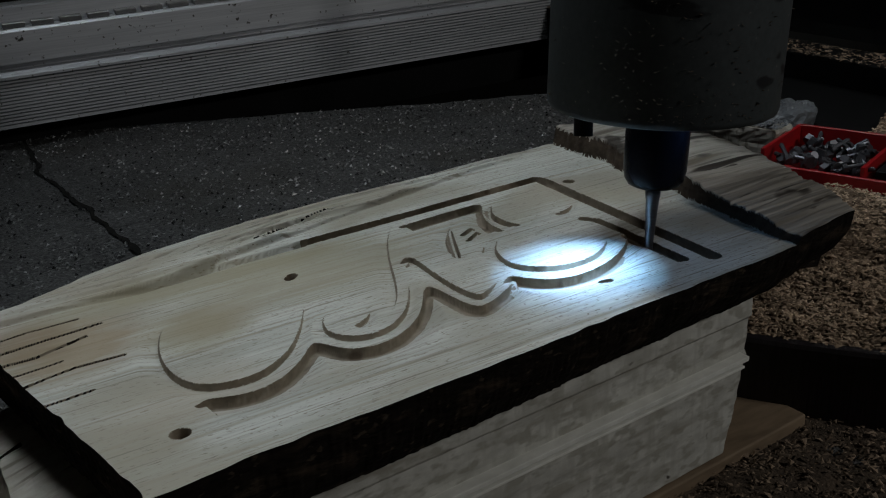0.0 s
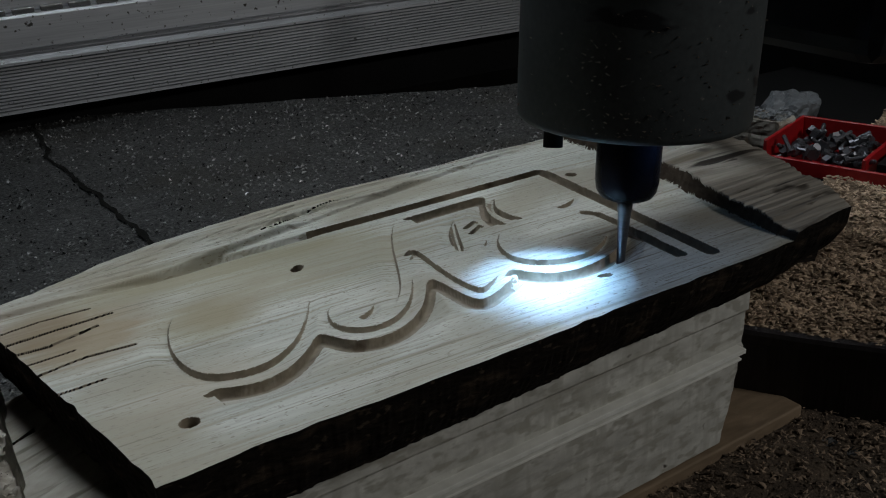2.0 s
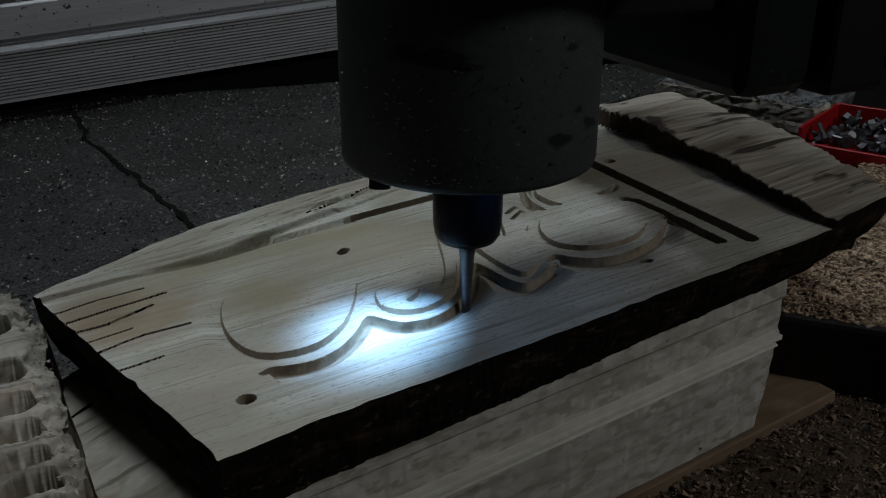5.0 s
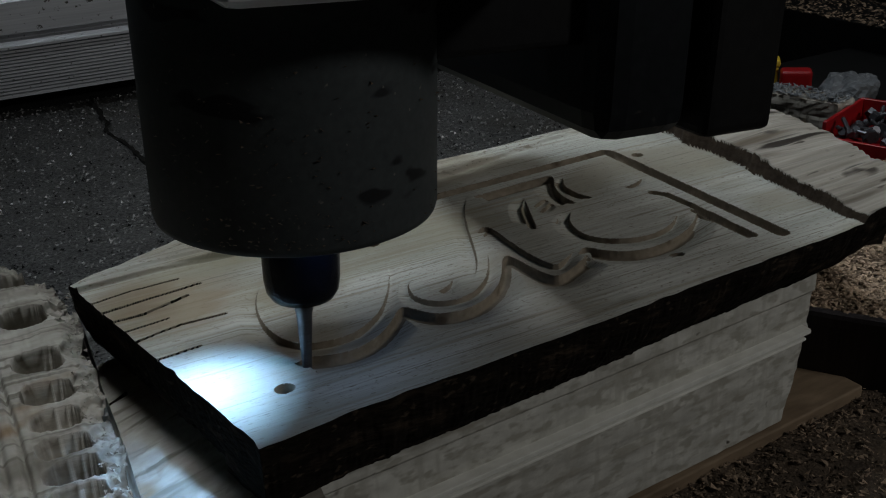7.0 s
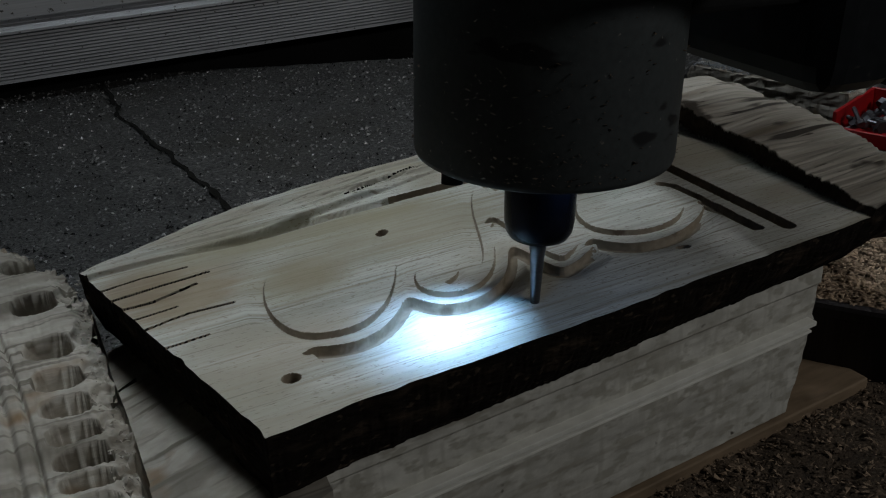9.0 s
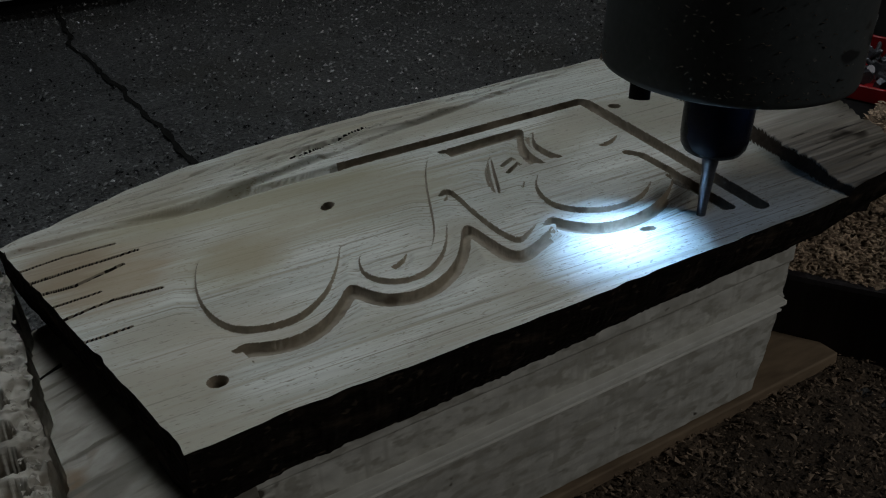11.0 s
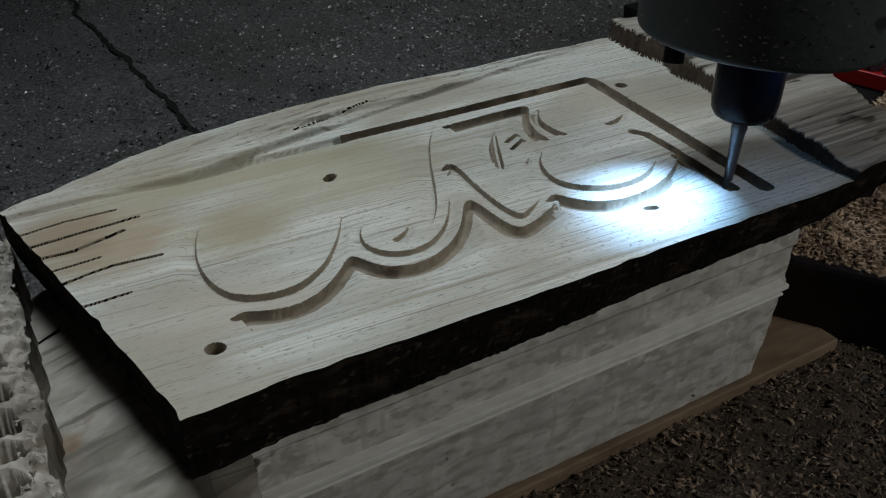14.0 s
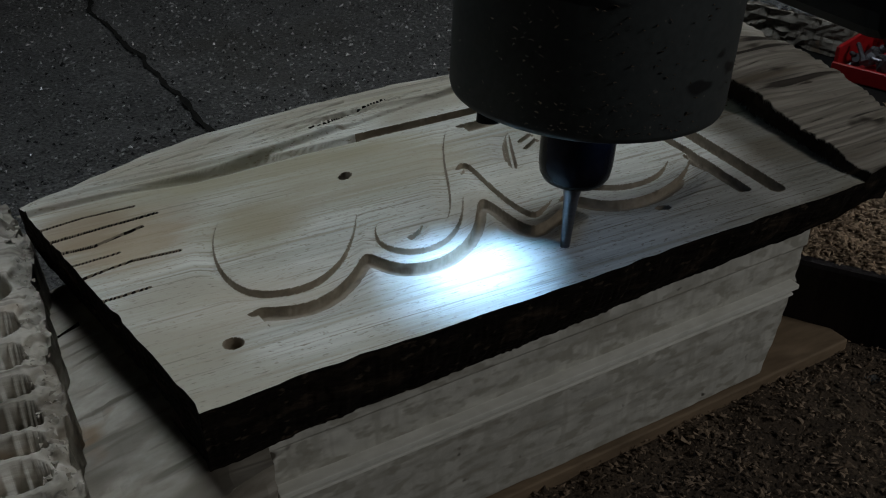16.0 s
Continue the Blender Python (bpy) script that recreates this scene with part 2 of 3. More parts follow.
def value_noise(x, y, seed=0):
    """Smooth lattice noise in -1..1 on arrays."""
    rng = np.random.RandomState(seed)
    table = rng.rand(256, 256) * 2 - 1
    xi, yi = np.floor(x).astype(int), np.floor(y).astype(int)
    fx, fy = x - xi, y - yi
    fx, fy = fx * fx * (3 - 2 * fx), fy * fy * (3 - 2 * fy)
    g = lambda i, j: table[i % 256, j % 256]
    return (g(xi, yi) * (1 - fx) + g(xi + 1, yi) * fx) * (1 - fy) + (g(xi, yi + 1) * (1 - fx) + g(xi + 1, yi + 1) * fx) * fy


def flakes(name, spots, size, material, seed, parent=None, flat=0.25):
    """Loose chips: thin crooked tetrahedra, one joined mesh."""
    rng = np.random.RandomState(seed)
    n = len(spots)
    base = np.array([(1, 0, 0), (-0.7, 0.5, 0), (-0.5, -0.6, 0.1), (0, 0, flat)])
    ang = rng.rand(n) * 6.283
    tilt = (rng.rand(n) - 0.5) * 1.2
    s = size * (0.45 + rng.rand(n) ** 2 * 1.3)
    v = np.repeat(base[None], n, 0) * s[:, None, None] * (0.6 + 0.8 * rng.rand(n, 1, 3))
    c, d = np.cos(tilt)[:, None], np.sin(tilt)[:, None]
    x, z = v[..., 0] * c - v[..., 2] * d, v[..., 0] * d + v[..., 2] * c
    c, d = np.cos(ang)[:, None], np.sin(ang)[:, None]
    pts = np.stack([x * c - v[..., 1] * d, x * d + v[..., 1] * c, z], -1) + np.asarray(spots)[:, None, :]
    faces = [(4 * k + a, 4 * k + b, 4 * k + e) for k in range(n) for a, b, e in ((0, 1, 3), (1, 2, 3), (2, 0, 3), (0, 2, 1))]
    return tagged(raw(name, pts.reshape(-1, 3), faces, material, parent), kind="stuff")


# ---- setting ----


def ground():
    # stone slab with a crack; its far edge runs aslant
    far = lambda x: 0.610 - 0.51 * x
    gx, gy = np.meshgrid(np.linspace(0, 1, 280), np.linspace(0, 1, 280))
    x = -1.1 + 1.9 * gx
    y = -0.9 + gy * (far(x) + 0.9)
    z = -0.1 + 0.0007 * value_noise(x * 60, y * 60, 3) + 0.0012 * value_noise(x * 14, y * 14, 4)
    raw_v = np.stack([x, y, z], -1).reshape(-1, 3)
    n = 280
    faces = [(j * n + i, j * n + i + 1, (j + 1) * n + i + 1, (j + 1) * n + i) for j in range(n - 1) for i in range(n - 1)]
    base = len(raw_v)
    rim = [(n - 1) * n + i for i in range(n)]
    low = raw_v[rim] - np.array([0, 0, 0.05])
    faces += [(rim[i], rim[i + 1], base + i + 1, base + i) for i in range(n - 1)]
    ob = raw("ground", np.vstack([raw_v, low]), faces, STONE, smooth=True)
    tagged(ob, "rough dark grey stone slab with sparkling grit", "ground", kind="structure")
    rng = np.random.RandomState(8)
    k = 42000
    px = -0.55 + 1.0 * rng.rand(k)
    py = 0.0 + 0.75 * rng.rand(k) ** 1.3
    keep = py < far(px) - 0.005
    spots = np.stack([px, py, np.full(k, -0.0995)], -1)[keep]
    flakes("grit", spots, 0.0013, GRIT, 5, ob, 0.8)
    flakes("bright_grit", spots[rng.rand(len(spots)) < 0.055], 0.0011, SPARK, 15, ob, 0.9)
    # the joint between two slabs: a shallow dirty groove with crumbled edges
    n = 160
    cy = np.linspace(0.1, 0.75, n)
    cx = np.interp(cy, [0.1, 0.25, 0.30, 0.39, 0.47, 0.53, 0.68, 0.75], [-0.106, -0.1235, -0.1285, -0.1375, -0.1485, -0.156, -0.151, -0.15]) + 0.0022 * value_noise(cy * 45, cy * 0, 9)
    w = 0.0018 + 0.0011 * value_noise(cy * 120, cy * 0 + 3, 10)
    v = [(a - b, c, -0.0978) for a, b, c in zip(cx, w, cy)] + [(a + b, c, -0.0978) for a, b, c in zip(cx, w, cy)]
    raw("crack", v, [(i, i + n, i + n + 1, i + 1) for i in range(n - 1)], JOINT, ob)
    return ob


def room():
    for name, dims in (("floor", (-3, -3, -0.98, 3, 3, -0.9)), ("ceiling", (-3, -3, 1.5, 3, 3, 1.6)), ("wall_north", (-3, 2.9, -0.9, 3, 3, 1.5)),
                       ("wall_south", (-3, -3, -0.9, 3, -2.9, 1.5)), ("wall_east", (2.9, -2.9, -0.9, 3, 2.9, 1.5)), ("wall_west", (-3, -2.9, -0.9, -2.9, 2.9, 1.5))):
        tagged(part(name, box(*dims), WALL), "dim unlit workshop " + name.split("_")[0], name.split("_")[0], kind="structure")


# ---- the carved plank ----
SLOTS = [  # half width, depth, centre line in millimetres
    (2.6, 4.2, [(-112, -3.0), (-60, -1.6), (-2, 0.6), (-0.6, -2), (-0.6, -50), (-0.8, -105)]),
    (1.5, 3.1, [(-14, -49.5), (-11, -54), (-10, -70), (-10.3, -101)]),
    (0.9, 2.6, [(-12.8, -72.5), (-12.4, -101)]),
    (2.0, 3.5, [(7.2, -11), (7.5, -11.3)]),
    (2.3, 4.5, [(-184.8, -105.2), (-185.2, -105)]),
    (1.6, 3.5, [(-126.5, -30.5), (-125, -29)]),
    (1.8, 3.5, [(-42, -98), (-41, -98.4)]),
]
STEPS = [  # depth, ramp, taper at the start and at the end, crest in millimetres: upright below the crest, then rising gently
    (3.3, 9, 0.0, 0.03, [(-175.9, -93.6), (-173.2, -93.0), (-170.4, -94.4), (-166.1, -96.1), (-159.8, -96.7), (-153.4, -94.6), (-147.7, -90.6), (-142.3, -85.2), (-139.5, -81.5), (-137.5, -80.2), (-135.8, -82.3), (-131.6, -89.5),
                         (-127.3, -92.0), (-122.4, -93.2), (-116.6, -92.5), (-110.6, -89.7), (-105.0, -85.3), (-100.5, -80.2), (-96.6, -74.4), (-93.4, -68.7), (-91.2, -66.7), (-89.3, -68.5), (-88.0, -78.1), (-87.2, -86.3),
                         (-84.8, -89.9), (-81.8, -89.6), (-76.6, -86.9), (-69.5, -83.8), (-67.4, -81.6)]),
    (3.2, 9, 0.0, 0.35, [(-67.3, -78.0), (-65.0, -76.6), (-63.2, -77.9), (-61.5, -81.0), (-58.4, -84.7), (-54.0, -87.9), (-48.6, -89.5), (-42.3, -89.9), (-34.5, -88.5), (-26.4, -85.2), (-19.1, -80.8), (-12.5, -74.8), (-7.7, -68.4)]),
    (2.2, 7, 0.25, 0.40, [(-172.5, -39.1), (-175.8, -45.1), (-177.9, -51.5), (-179.3, -59.0), (-179.6, -67.4), (-178.3, -75.6), (-175.7, -81.4), (-172.5, -84.6), (-168.2, -86.8), (-162.8, -87.8), (-156.8, -87.4), (-150.6, -84.2),
                          (-144.4, -79.0), (-138.9, -71.2), (-133.3, -60.9), (-128.5, -49.3)]),
    (1.8, 5, 0.15, 0.30, [(-126.9, -64.3), (-129.1, -66.3), (-130.7, -70.0), (-131.3, -75.2), (-129.5, -80.1), (-125.6, -83.9), (-120.9, -85.7), (-114.9, -84.9), (-109.8, -82.1), (-104.6, -77.2), (-100.0, -70.6), (-94.1, -59.0)]),
    (1.3, 5, 0.35, 0.25, [(-76.9, -9.6), (-84.1, -21.0), (-89.7, -33.4), (-94.2, -45.4), (-98.4, -56.7), (-102.2, -65.3), (-105.9, -71.4), (-109.5, -76.2)]),
    (1.6, 3, 0.1, 0.5, [(-122.9, -77.4), (-119.5, -76.2), (-116.6, -74.3), (-114.5, -71.6)]),
    (1.9, 6, 0.0, 0.15, [(-87.9, -41.9), (-86.1, -40.3), (-84.3, -41.5), (-83.8, -46.3), (-84.1, -54.5), (-83.9, -66.5), (-83.0, -76.3), (-80.6, -83.2), (-75.8, -80.9), (-69.7, -77.0)]),
    (1.9, 6, 0.12, 0.15, [(-51.1, -46.6), (-55.5, -51.8), (-57.9, -57.7), (-58.9, -64.3), (-57.8, -69.8), (-54.3, -74.8), (-48.9, -78.6), (-42.5, -80.7), (-34.4, -80.5), (-26.7, -77.7), (-18.9, -71.3)]),
    (2.2, 3, 0.25, 0.0, [(-34.2, -15.1), (-37.8, -20.9), (-39.0, -25.0), (-39.1, -29.4), (-38.4, -34.3), (-37.1, -37.7)]),
    (3.1, 8, 0.0, 0.0, [(-72.0, -11.6), (-56.8, -10.6), (-41.6, -9.9), (-37.9, -10.1), (-37.1, -12.3), (-41.2, -19.1), (-44.0, -25.1), (-45.1, -31.2), (-45.2, -35.5), (-44.8, -38.5)]),
    (1.5, 4, 0.3, 0.0, [(-58.2, -24.2), (-62.2, -28.6), (-65.8, -33.5), (-68.5, -39.8), (-70.0, -44.5)]),
    (2.2, 2, 0.4, 0.0, [(-59.4, -26.3), (-63.1, -35.0), (-66.5, -43.4), (-69.4, -50.7)]),
    (1.5, 3, 0.0, 0.1, [(-58.2, -33.4), (-54.8, -31.5), (-51.5, -29.4)]),
    (1.5, 3, 0.0, 0.1, [(-59.1, -39.2), (-55.5, -36.9), (-52.0, -34.1)]),
    (1.2, 2, 0.1, 0.5, [(-61.4, -52.5), (-59.4, -50.6), (-57.1, -47.9)]),
    (1.5, 3, 0.0, 0.5, [(-17.2, -38.5), (-13.2, -37.8), (-9.2, -35.8), (-7.2, -34.0)]),
    (2.6, 5, 0.3, 0.0, [(-200, -5.5), (-166.7, -4.9), (-143.8, -2.5), (-111.0, -1.0)]),
]
CRACKS = [(0.7, [(-236, -30), (-220, -28), (-190, -25)]), (0.75, [(-234, -37), (-211, -37), (-196, -32)]), (0.65, [(-228, -57), (-202, -51), (-188, -52)]), (0.5, [(-224, -70), (-200, -68)]),
          (0.5, [(-225, -47), (-205, -44)]), (0.55, [(-232, -20), (-212, -17), (-196, -17)]), (0.75, [(-125, 10.5), (-105, 16), (-81, 22), (-56, 24)])]


def smooth_line(pts, rounds=2):
    p = np.array(pts, float)
    for _ in range(rounds if len(p) > 3 else 0):
        q = [p[0]]
        for a, b in zip(p, p[1:]):
            q += [a * 0.75 + b * 0.25, a * 0.25 + b * 0.75]
        p = np.array(q + [p[-1]])
    return p


def distance_to(x, y, pts):
    best = np.full(x.shape, 1e9)
    for a, b in zip(pts, pts[1:]):
        d = b - a
        t = np.clip(((x - a[0]) * d[0] + (y - a[1]) * d[1]) / (d @ d + 1e-12), 0, 1)
        best = np.minimum(best, np.hypot(x - a[0] - t * d[0], y - a[1] - t * d[1]))
    return best


def step_cut(x, y, depth, ramp, first, last, crest):
    """How deep one stepped cut goes at the places near its crest."""
    pts = smooth_line(crest, 1)
    runs = np.linalg.norm(np.diff(pts, axis=0), axis=1)
    along = np.concatenate([[0], np.cumsum(runs)]) / runs.sum()
    best, side, where = np.full(x.shape, 1e9), np.zeros(x.shape), np.zeros(x.shape)
    for k, (a, b) in enumerate(zip(pts, pts[1:])):
        d = b - a
        t = np.clip(((x - a[0]) * d[0] + (y - a[1]) * d[1]) / (d @ d + 1e-12), 0, 1)
        far = np.hypot(x - a[0] - t * d[0], y - a[1] - t * d[1])
        near = far < best
        side = np.where(near, d[0] * (y - a[1]) - d[1] * (x - a[0]), side)
        where = np.where(near, along[k] + t * (along[k + 1] - along[k]), where)
        best = np.minimum(best, far)
    fade = np.ones(x.shape)
    if first:
        fade *= np.clip(where / first, 0.02, 1)
    if last:
        fade *= np.clip((1 - where) / last, 0.02, 1)
    outer = np.clip(1 - (best - 1.0) / (ramp * (0.35 + 0.65 * fade)), 0, 1) ** 1.3
    blunt = np.clip((2.3 - best) / 0.5, 0, 1)
    if not first:
        outer = np.where(where <= 1e-6, np.minimum(outer, blunt), outer)
    if not last:
        outer = np.where(where >= 1 - 1e-6, np.minimum(outer, blunt), outer)
    return depth * fade * np.where(side < 0, outer, np.clip(1 - best / 0.3, 0, 1))


def plank_outline(u, v):
    """Millimetres on the plank's top for 0..1 along and across."""
    xl = -199 - 32 * v + 0.5 * value_noise(v * 30, v * 0, 21)
    xr = 60 + 16 * np.sin(np.pi * np.clip(v * 0.75, 0, 1)) + 14 * v + 2.0 * value_noise(v * 14, v * 0 + 5, 22)
    x = xl + (xr - xl) * u
    front = np.interp(x, [-231, -199, -170, -118, -48, 30, 80], [-131, -128.5, -125.5, -124, -120, -116, -111]) + 0.5 * value_noise(x / 6, x * 0, 23)
    back = np.interp(x, [-231, -200, -168, -120, -80, 35, 90], [0, 16, 28.5, 37.5, 40.5, 38, 35]) + 0.7 * value_noise(x / 5, x * 0, 24)
    return x, front + (back - front) * v


def crack_depth(x, y):
    wob = 0.5 * value_noise(x / 16, y / 6, 33) + 0.15 * value_noise(x / 4, y / 4, 32)
    deep = np.zeros_like(x)
    for w, pts in CRACKS + EDGE_SPLITS:
        deep = np.maximum(deep, np.clip((w - distance_to(x, y + wob, np.array(pts, float))) / w, 0, 1))
    return deep


def edge_splits():
    """Long fibrous splits that follow the waney back edge."""
    rng, out = random.Random(17), []
    for k in range(16):
        x0, long = rng.uniform(-215, -20), rng.uniform(25, 75)
        f = rng.uniform(0.12, 0.88)
        pts = []
        for q in (0, 0.5, 1):
            xx = x0 + q * long
            back = float(np.interp(xx, [-231, -200, -168, -120, -80, 35, 90], [0, 16, 28.5, 37.5, 40.5, 38, 35]))
            start = float(np.interp(xx, [-231, -190, -166, -144, -118, -84.6, -46, -20, 40], [-9, -6, -4.9, -2, 4, 12.7, 20.4, 27, 35]))
            pts.append((xx, start + f * (back - start) + rng.uniform(-0.6, 0.6)))
        out.append((rng.uniform(0.30, 0.55), pts))
    return out


EDGE_SPLITS = edge_splits()


def skin_rise(x, y):
    """0 on the planed face, 1 on the rough upper skin left standing at the far end."""
    edge = np.interp(y, [-118, -60, 40], [27.5, 32.5, 33.5]) + 2.2 * value_noise(y / 15, y * 0, 37) + 0.4 * value_noise(y / 3.5, y * 0 + 2, 38)
    return np.clip((x - edge) / 2.2, 0, 1)


def plank_height(x, y):
    z = 0.06 * value_noise(x / 40, y / 1.1, 30) + 0.04 * value_noise(x / 6, y / 0.6, 31)
    deep = np.zeros_like(x)
    for depth, ramp, first, last, crest in STEPS:
        c = np.array(crest)
        near = (x > c[:, 0].min() - ramp - 2) & (x < c[:, 0].max() + ramp + 2) & (y > c[:, 1].min() - ramp - 2) & (y < c[:, 1].max() + ramp + 2)
        deep[near] = np.maximum(deep[near], step_cut(x[near], y[near], depth, ramp, first, last, crest))
    for w, depth, pts in SLOTS:
        d = distance_to(x, y, np.array(pts, float))
        deep = np.maximum(deep, depth * np.clip((w + 0.25 - d) / 0.5, 0, 1))
    z -= deep
    z -= 2.2 * np.clip(2.0 * crack_depth(x, y), 0, 1)
    # splintered weathered strip along the waney back edge
    back = np.interp(x, [-231, -200, -168, -120, -80, 35, 90], [0, 16, 28.5, 37.5, 40.5, 38, 35])
    start = np.interp(x, [-231, -190, -166, -144, -118, -84.6, -46, -20, 40], [-9, -6, -4.9, -2, 4, 12.7, 20.4, 27, 35]) + 0.8 * value_noise(x / 22, x * 0, 43)
    s = np.clip((y - start) / np.maximum(back - start, 2), 0, 1)
    rise = np.clip((y - start) / 0.8, 0, 1) * np.clip((25 - x) / 30, 0, 1)
    fibre = 0.45 * value_noise(x / 70, y / 1.7, 34) + 0.22 * value_noise(x / 30, y / 0.8, 35) + 0.9 * np.tanh(4 * value_noise(x / 95, y / 4.5, 36))
    z += rise * (2.3 * (1 - s ** 2) + fibre * (1 - 0.8 * s ** 2) - 1.2 * s ** 3)
    rise = skin_rise(x, y)
    high = 8.5 * np.interp(y, [-118, -95, -40, 40], [0.45, 0.65, 0.92, 1.1])
    skin = high + 0.55 * value_noise(x / 26, y / 2.6, 39) + 0.2 * value_noise(x / 12, y / 1.3, 40) + 1.3 * value_noise(x / 30, y / 14, 41)
    skin -= 2.0 * np.clip(value_noise(x / 40, y / 2.2, 42) - 0.40, 0, 1) + 4 * np.clip((x - 66) / 22, 0, 1) ** 2
    return z * (1 - rise) + skin * rise


def plank():
    thing = empty("carved_plank", "pale waney-edged plank with carved grooves and dark bark edges", "plank")
    nu, nv = 860, 470
    u, v = np.meshgrid(np.linspace(0, 1, nu), np.linspace(0, 1, nv))
    x, y = plank_outline(u, v)
    z = plank_height(x, y)
    top = np.stack([x, y, z], -1).reshape(-1, 3) / 1000
    quads = np.array([(0, 1, nu + 1, nu)]) + (np.arange(nv - 1)[:, None] * nu + np.arange(nu - 1)[None]).reshape(-1, 1)
    px, py = ((a[:-1, :-1] + a[1:, 1:]).reshape(-1) / 2 for a in (x, y))
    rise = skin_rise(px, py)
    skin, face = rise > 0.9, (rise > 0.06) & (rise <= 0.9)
    wander = 0.5 * value_noise(px / 16, py / 6, 33) + 0.15 * value_noise(px / 4, py / 4, 32)
    split, lines = np.zeros(px.shape, bool), []
    for wide, line in CRACKS:
        own = (distance_to(px, py + wander, np.array(line, float)) < 0.94 * wide) & (rise <= 0.06) & ~split
        lines.append(own)
        split |= own
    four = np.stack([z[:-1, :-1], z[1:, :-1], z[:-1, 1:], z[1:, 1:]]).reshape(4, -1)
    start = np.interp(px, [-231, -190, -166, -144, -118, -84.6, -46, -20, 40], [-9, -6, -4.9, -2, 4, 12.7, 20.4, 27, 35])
    # Steep and deep faces, which take the colour with shade painted in.
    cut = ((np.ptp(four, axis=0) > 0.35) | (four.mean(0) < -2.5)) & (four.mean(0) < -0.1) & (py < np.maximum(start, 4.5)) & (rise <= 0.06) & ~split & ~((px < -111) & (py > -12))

    def piece(name, mask, material, label=""):
        used, flat = np.unique(quads[mask], return_inverse=True)
        ob = raw(name, top[used], flat.reshape(-1, 4).tolist(), material, thing, True)
        return tagged(ob, label)
    piece("carved_top", ~(skin | split | face | cut), PALE)
    piece("groove_wall", cut, CUT, "raw cut walls of the carving with shade painted in")
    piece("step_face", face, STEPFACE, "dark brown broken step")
    for own in lines:
        piece("split", own, BARK, "dark drying split")
    piece("unplaned_end", skin, SKIN, "raised weathered unplaned end")
    rim = [i for i in range(nu)] + [j * nu + nu - 1 for j in range(1, nv)] + [(nv - 1) * nu + i for i in range(nu - 2, -1, -1)] + [j * nu for j in range(nv - 2, 0, -1)]
    ring = top[rim]
    n = len(rim)
    mid = np.array([-0.07, -0.045, 0])
    rows = [ring]
    arc = np.arange(n)
    for k in range(1, 9):
        f = k / 8
        inset = np.where(ring[:, 1] < -0.1, np.interp(ring[:, 0], [-0.2, 0.03, 0.07], [0.004, 0.014, 0.022]), 0.004)
        out = (mid - ring) * np.array([1, 1, 0])
        out /= np.linalg.norm(out, axis=1)[:, None]
        across = np.zeros_like(out)
        across[:, 1] = np.sign(mid[1] - ring[:, 1])
        way = np.where((np.abs(ring[:, 1] - mid[1]) > 0.06)[:, None], across, out)
        p = ring + way * (inset * f * f + 0.00045 * value_noise(arc / 4, arc * 0 + k * 1.7, 50 + k) * min(1, k / 2))[:, None]
        p[:, 2] = ring[:, 2] + f * (-0.0235 - ring[:, 2])
        rows.append(p)
    pts = np.vstack(rows)
    faces = [(k * n + i, (k + 1) * n + i, (k + 1) * n + (i + 1) % n, k * n + (i + 1) % n) for k in range(8) for i in range(n)]
    faces.append([8 * n + i for i in range(n)])
    raw("bark_edge", pts, faces, BARK, thing, True)
    return thing


def timber(name, label, corners, z0, z1, material, seed, rough=0.0008, cat="timber block", step=0.003, ridges=(), slope=0.0, lean=0.0):
    """Rough sawn block over a four-cornered plan, with uneven faces."""
    a, b, c, d = [np.array(p, float) for p in corners]
    n = [max(4, int(np.linalg.norm(b - a) / step)), max(4, int(np.linalg.norm(d - a) / step)), max(4, int((z1 - z0) / step))]
    verts, faces = [], []

    def sheet(fn, nu, nv):
        base = len(verts)
        for j in range(nv + 1):
            for i in range(nu + 1):
                verts.append(fn(i / nu, j / nv))
        for j in range(nv):
            for i in range(nu):
                faces.append((base + j * (nu + 1) + i, base + j * (nu + 1) + i + 1, base + (j + 1) * (nu + 1) + i + 1, base + (j + 1) * (nu + 1) + i))
    plan = lambda s, t: (a * (1 - s) + b * s) * (1 - t) + (d * (1 - s) + c * s) * t
    sheet(lambda s, t: (*plan(s, t), z1), n[0], n[1])
    sheet(lambda s, t: (*plan(s, 0), z0 + (z1 - z0) * t), n[0], n[2])
    sheet(lambda s, t: (*plan(1, s), z0 + (z1 - z0) * t), n[1], n[2])
    sheet(lambda s, t: (*plan(1 - s, 1), z0 + (z1 - z0) * t), n[0], n[2])
    sheet(lambda s, t: (*plan(0, 1 - s), z0 + (z1 - z0) * t), n[1], n[2])
    p = np.array(verts)
    q = p * 1000
    mid = p.mean(0)
    amount = rough * (value_noise(q[:, 0] / 25 + q[:, 2] / 3, q[:, 1] / 8 + q[:, 2] / 4, seed) + 0.7 * value_noise(q[:, 0] / 6, q[:, 2] / 2.5 + q[:, 1] / 5, seed + 1))
    way = p - mid
    way /= np.linalg.norm(way, axis=1)[:, None]
    p = p + way * amount[:, None]
    for zc, high, width in ridges:
        front = (p[:, 1] < mid[1]) & (np.abs(p[:, 2] - zc) < width)
        p[front, 1] -= high
    p[:, 2] = np.minimum(p[:, 2], z1)
    p[:, 2] += slope * np.minimum(0, p[:, 0] - b[0] + 0.012)
    down = np.clip((z1 - p[:, 2]) / (z1 - z0), 0, 1)
    p[:, 0] -= lean * down ** 2 * np.clip((p[:, 0] - b[0] + 0.05) / 0.05, 0, 1)
    ob = raw(name, p, faces, material, smooth=False)
    return tagged(ob, label, cat)


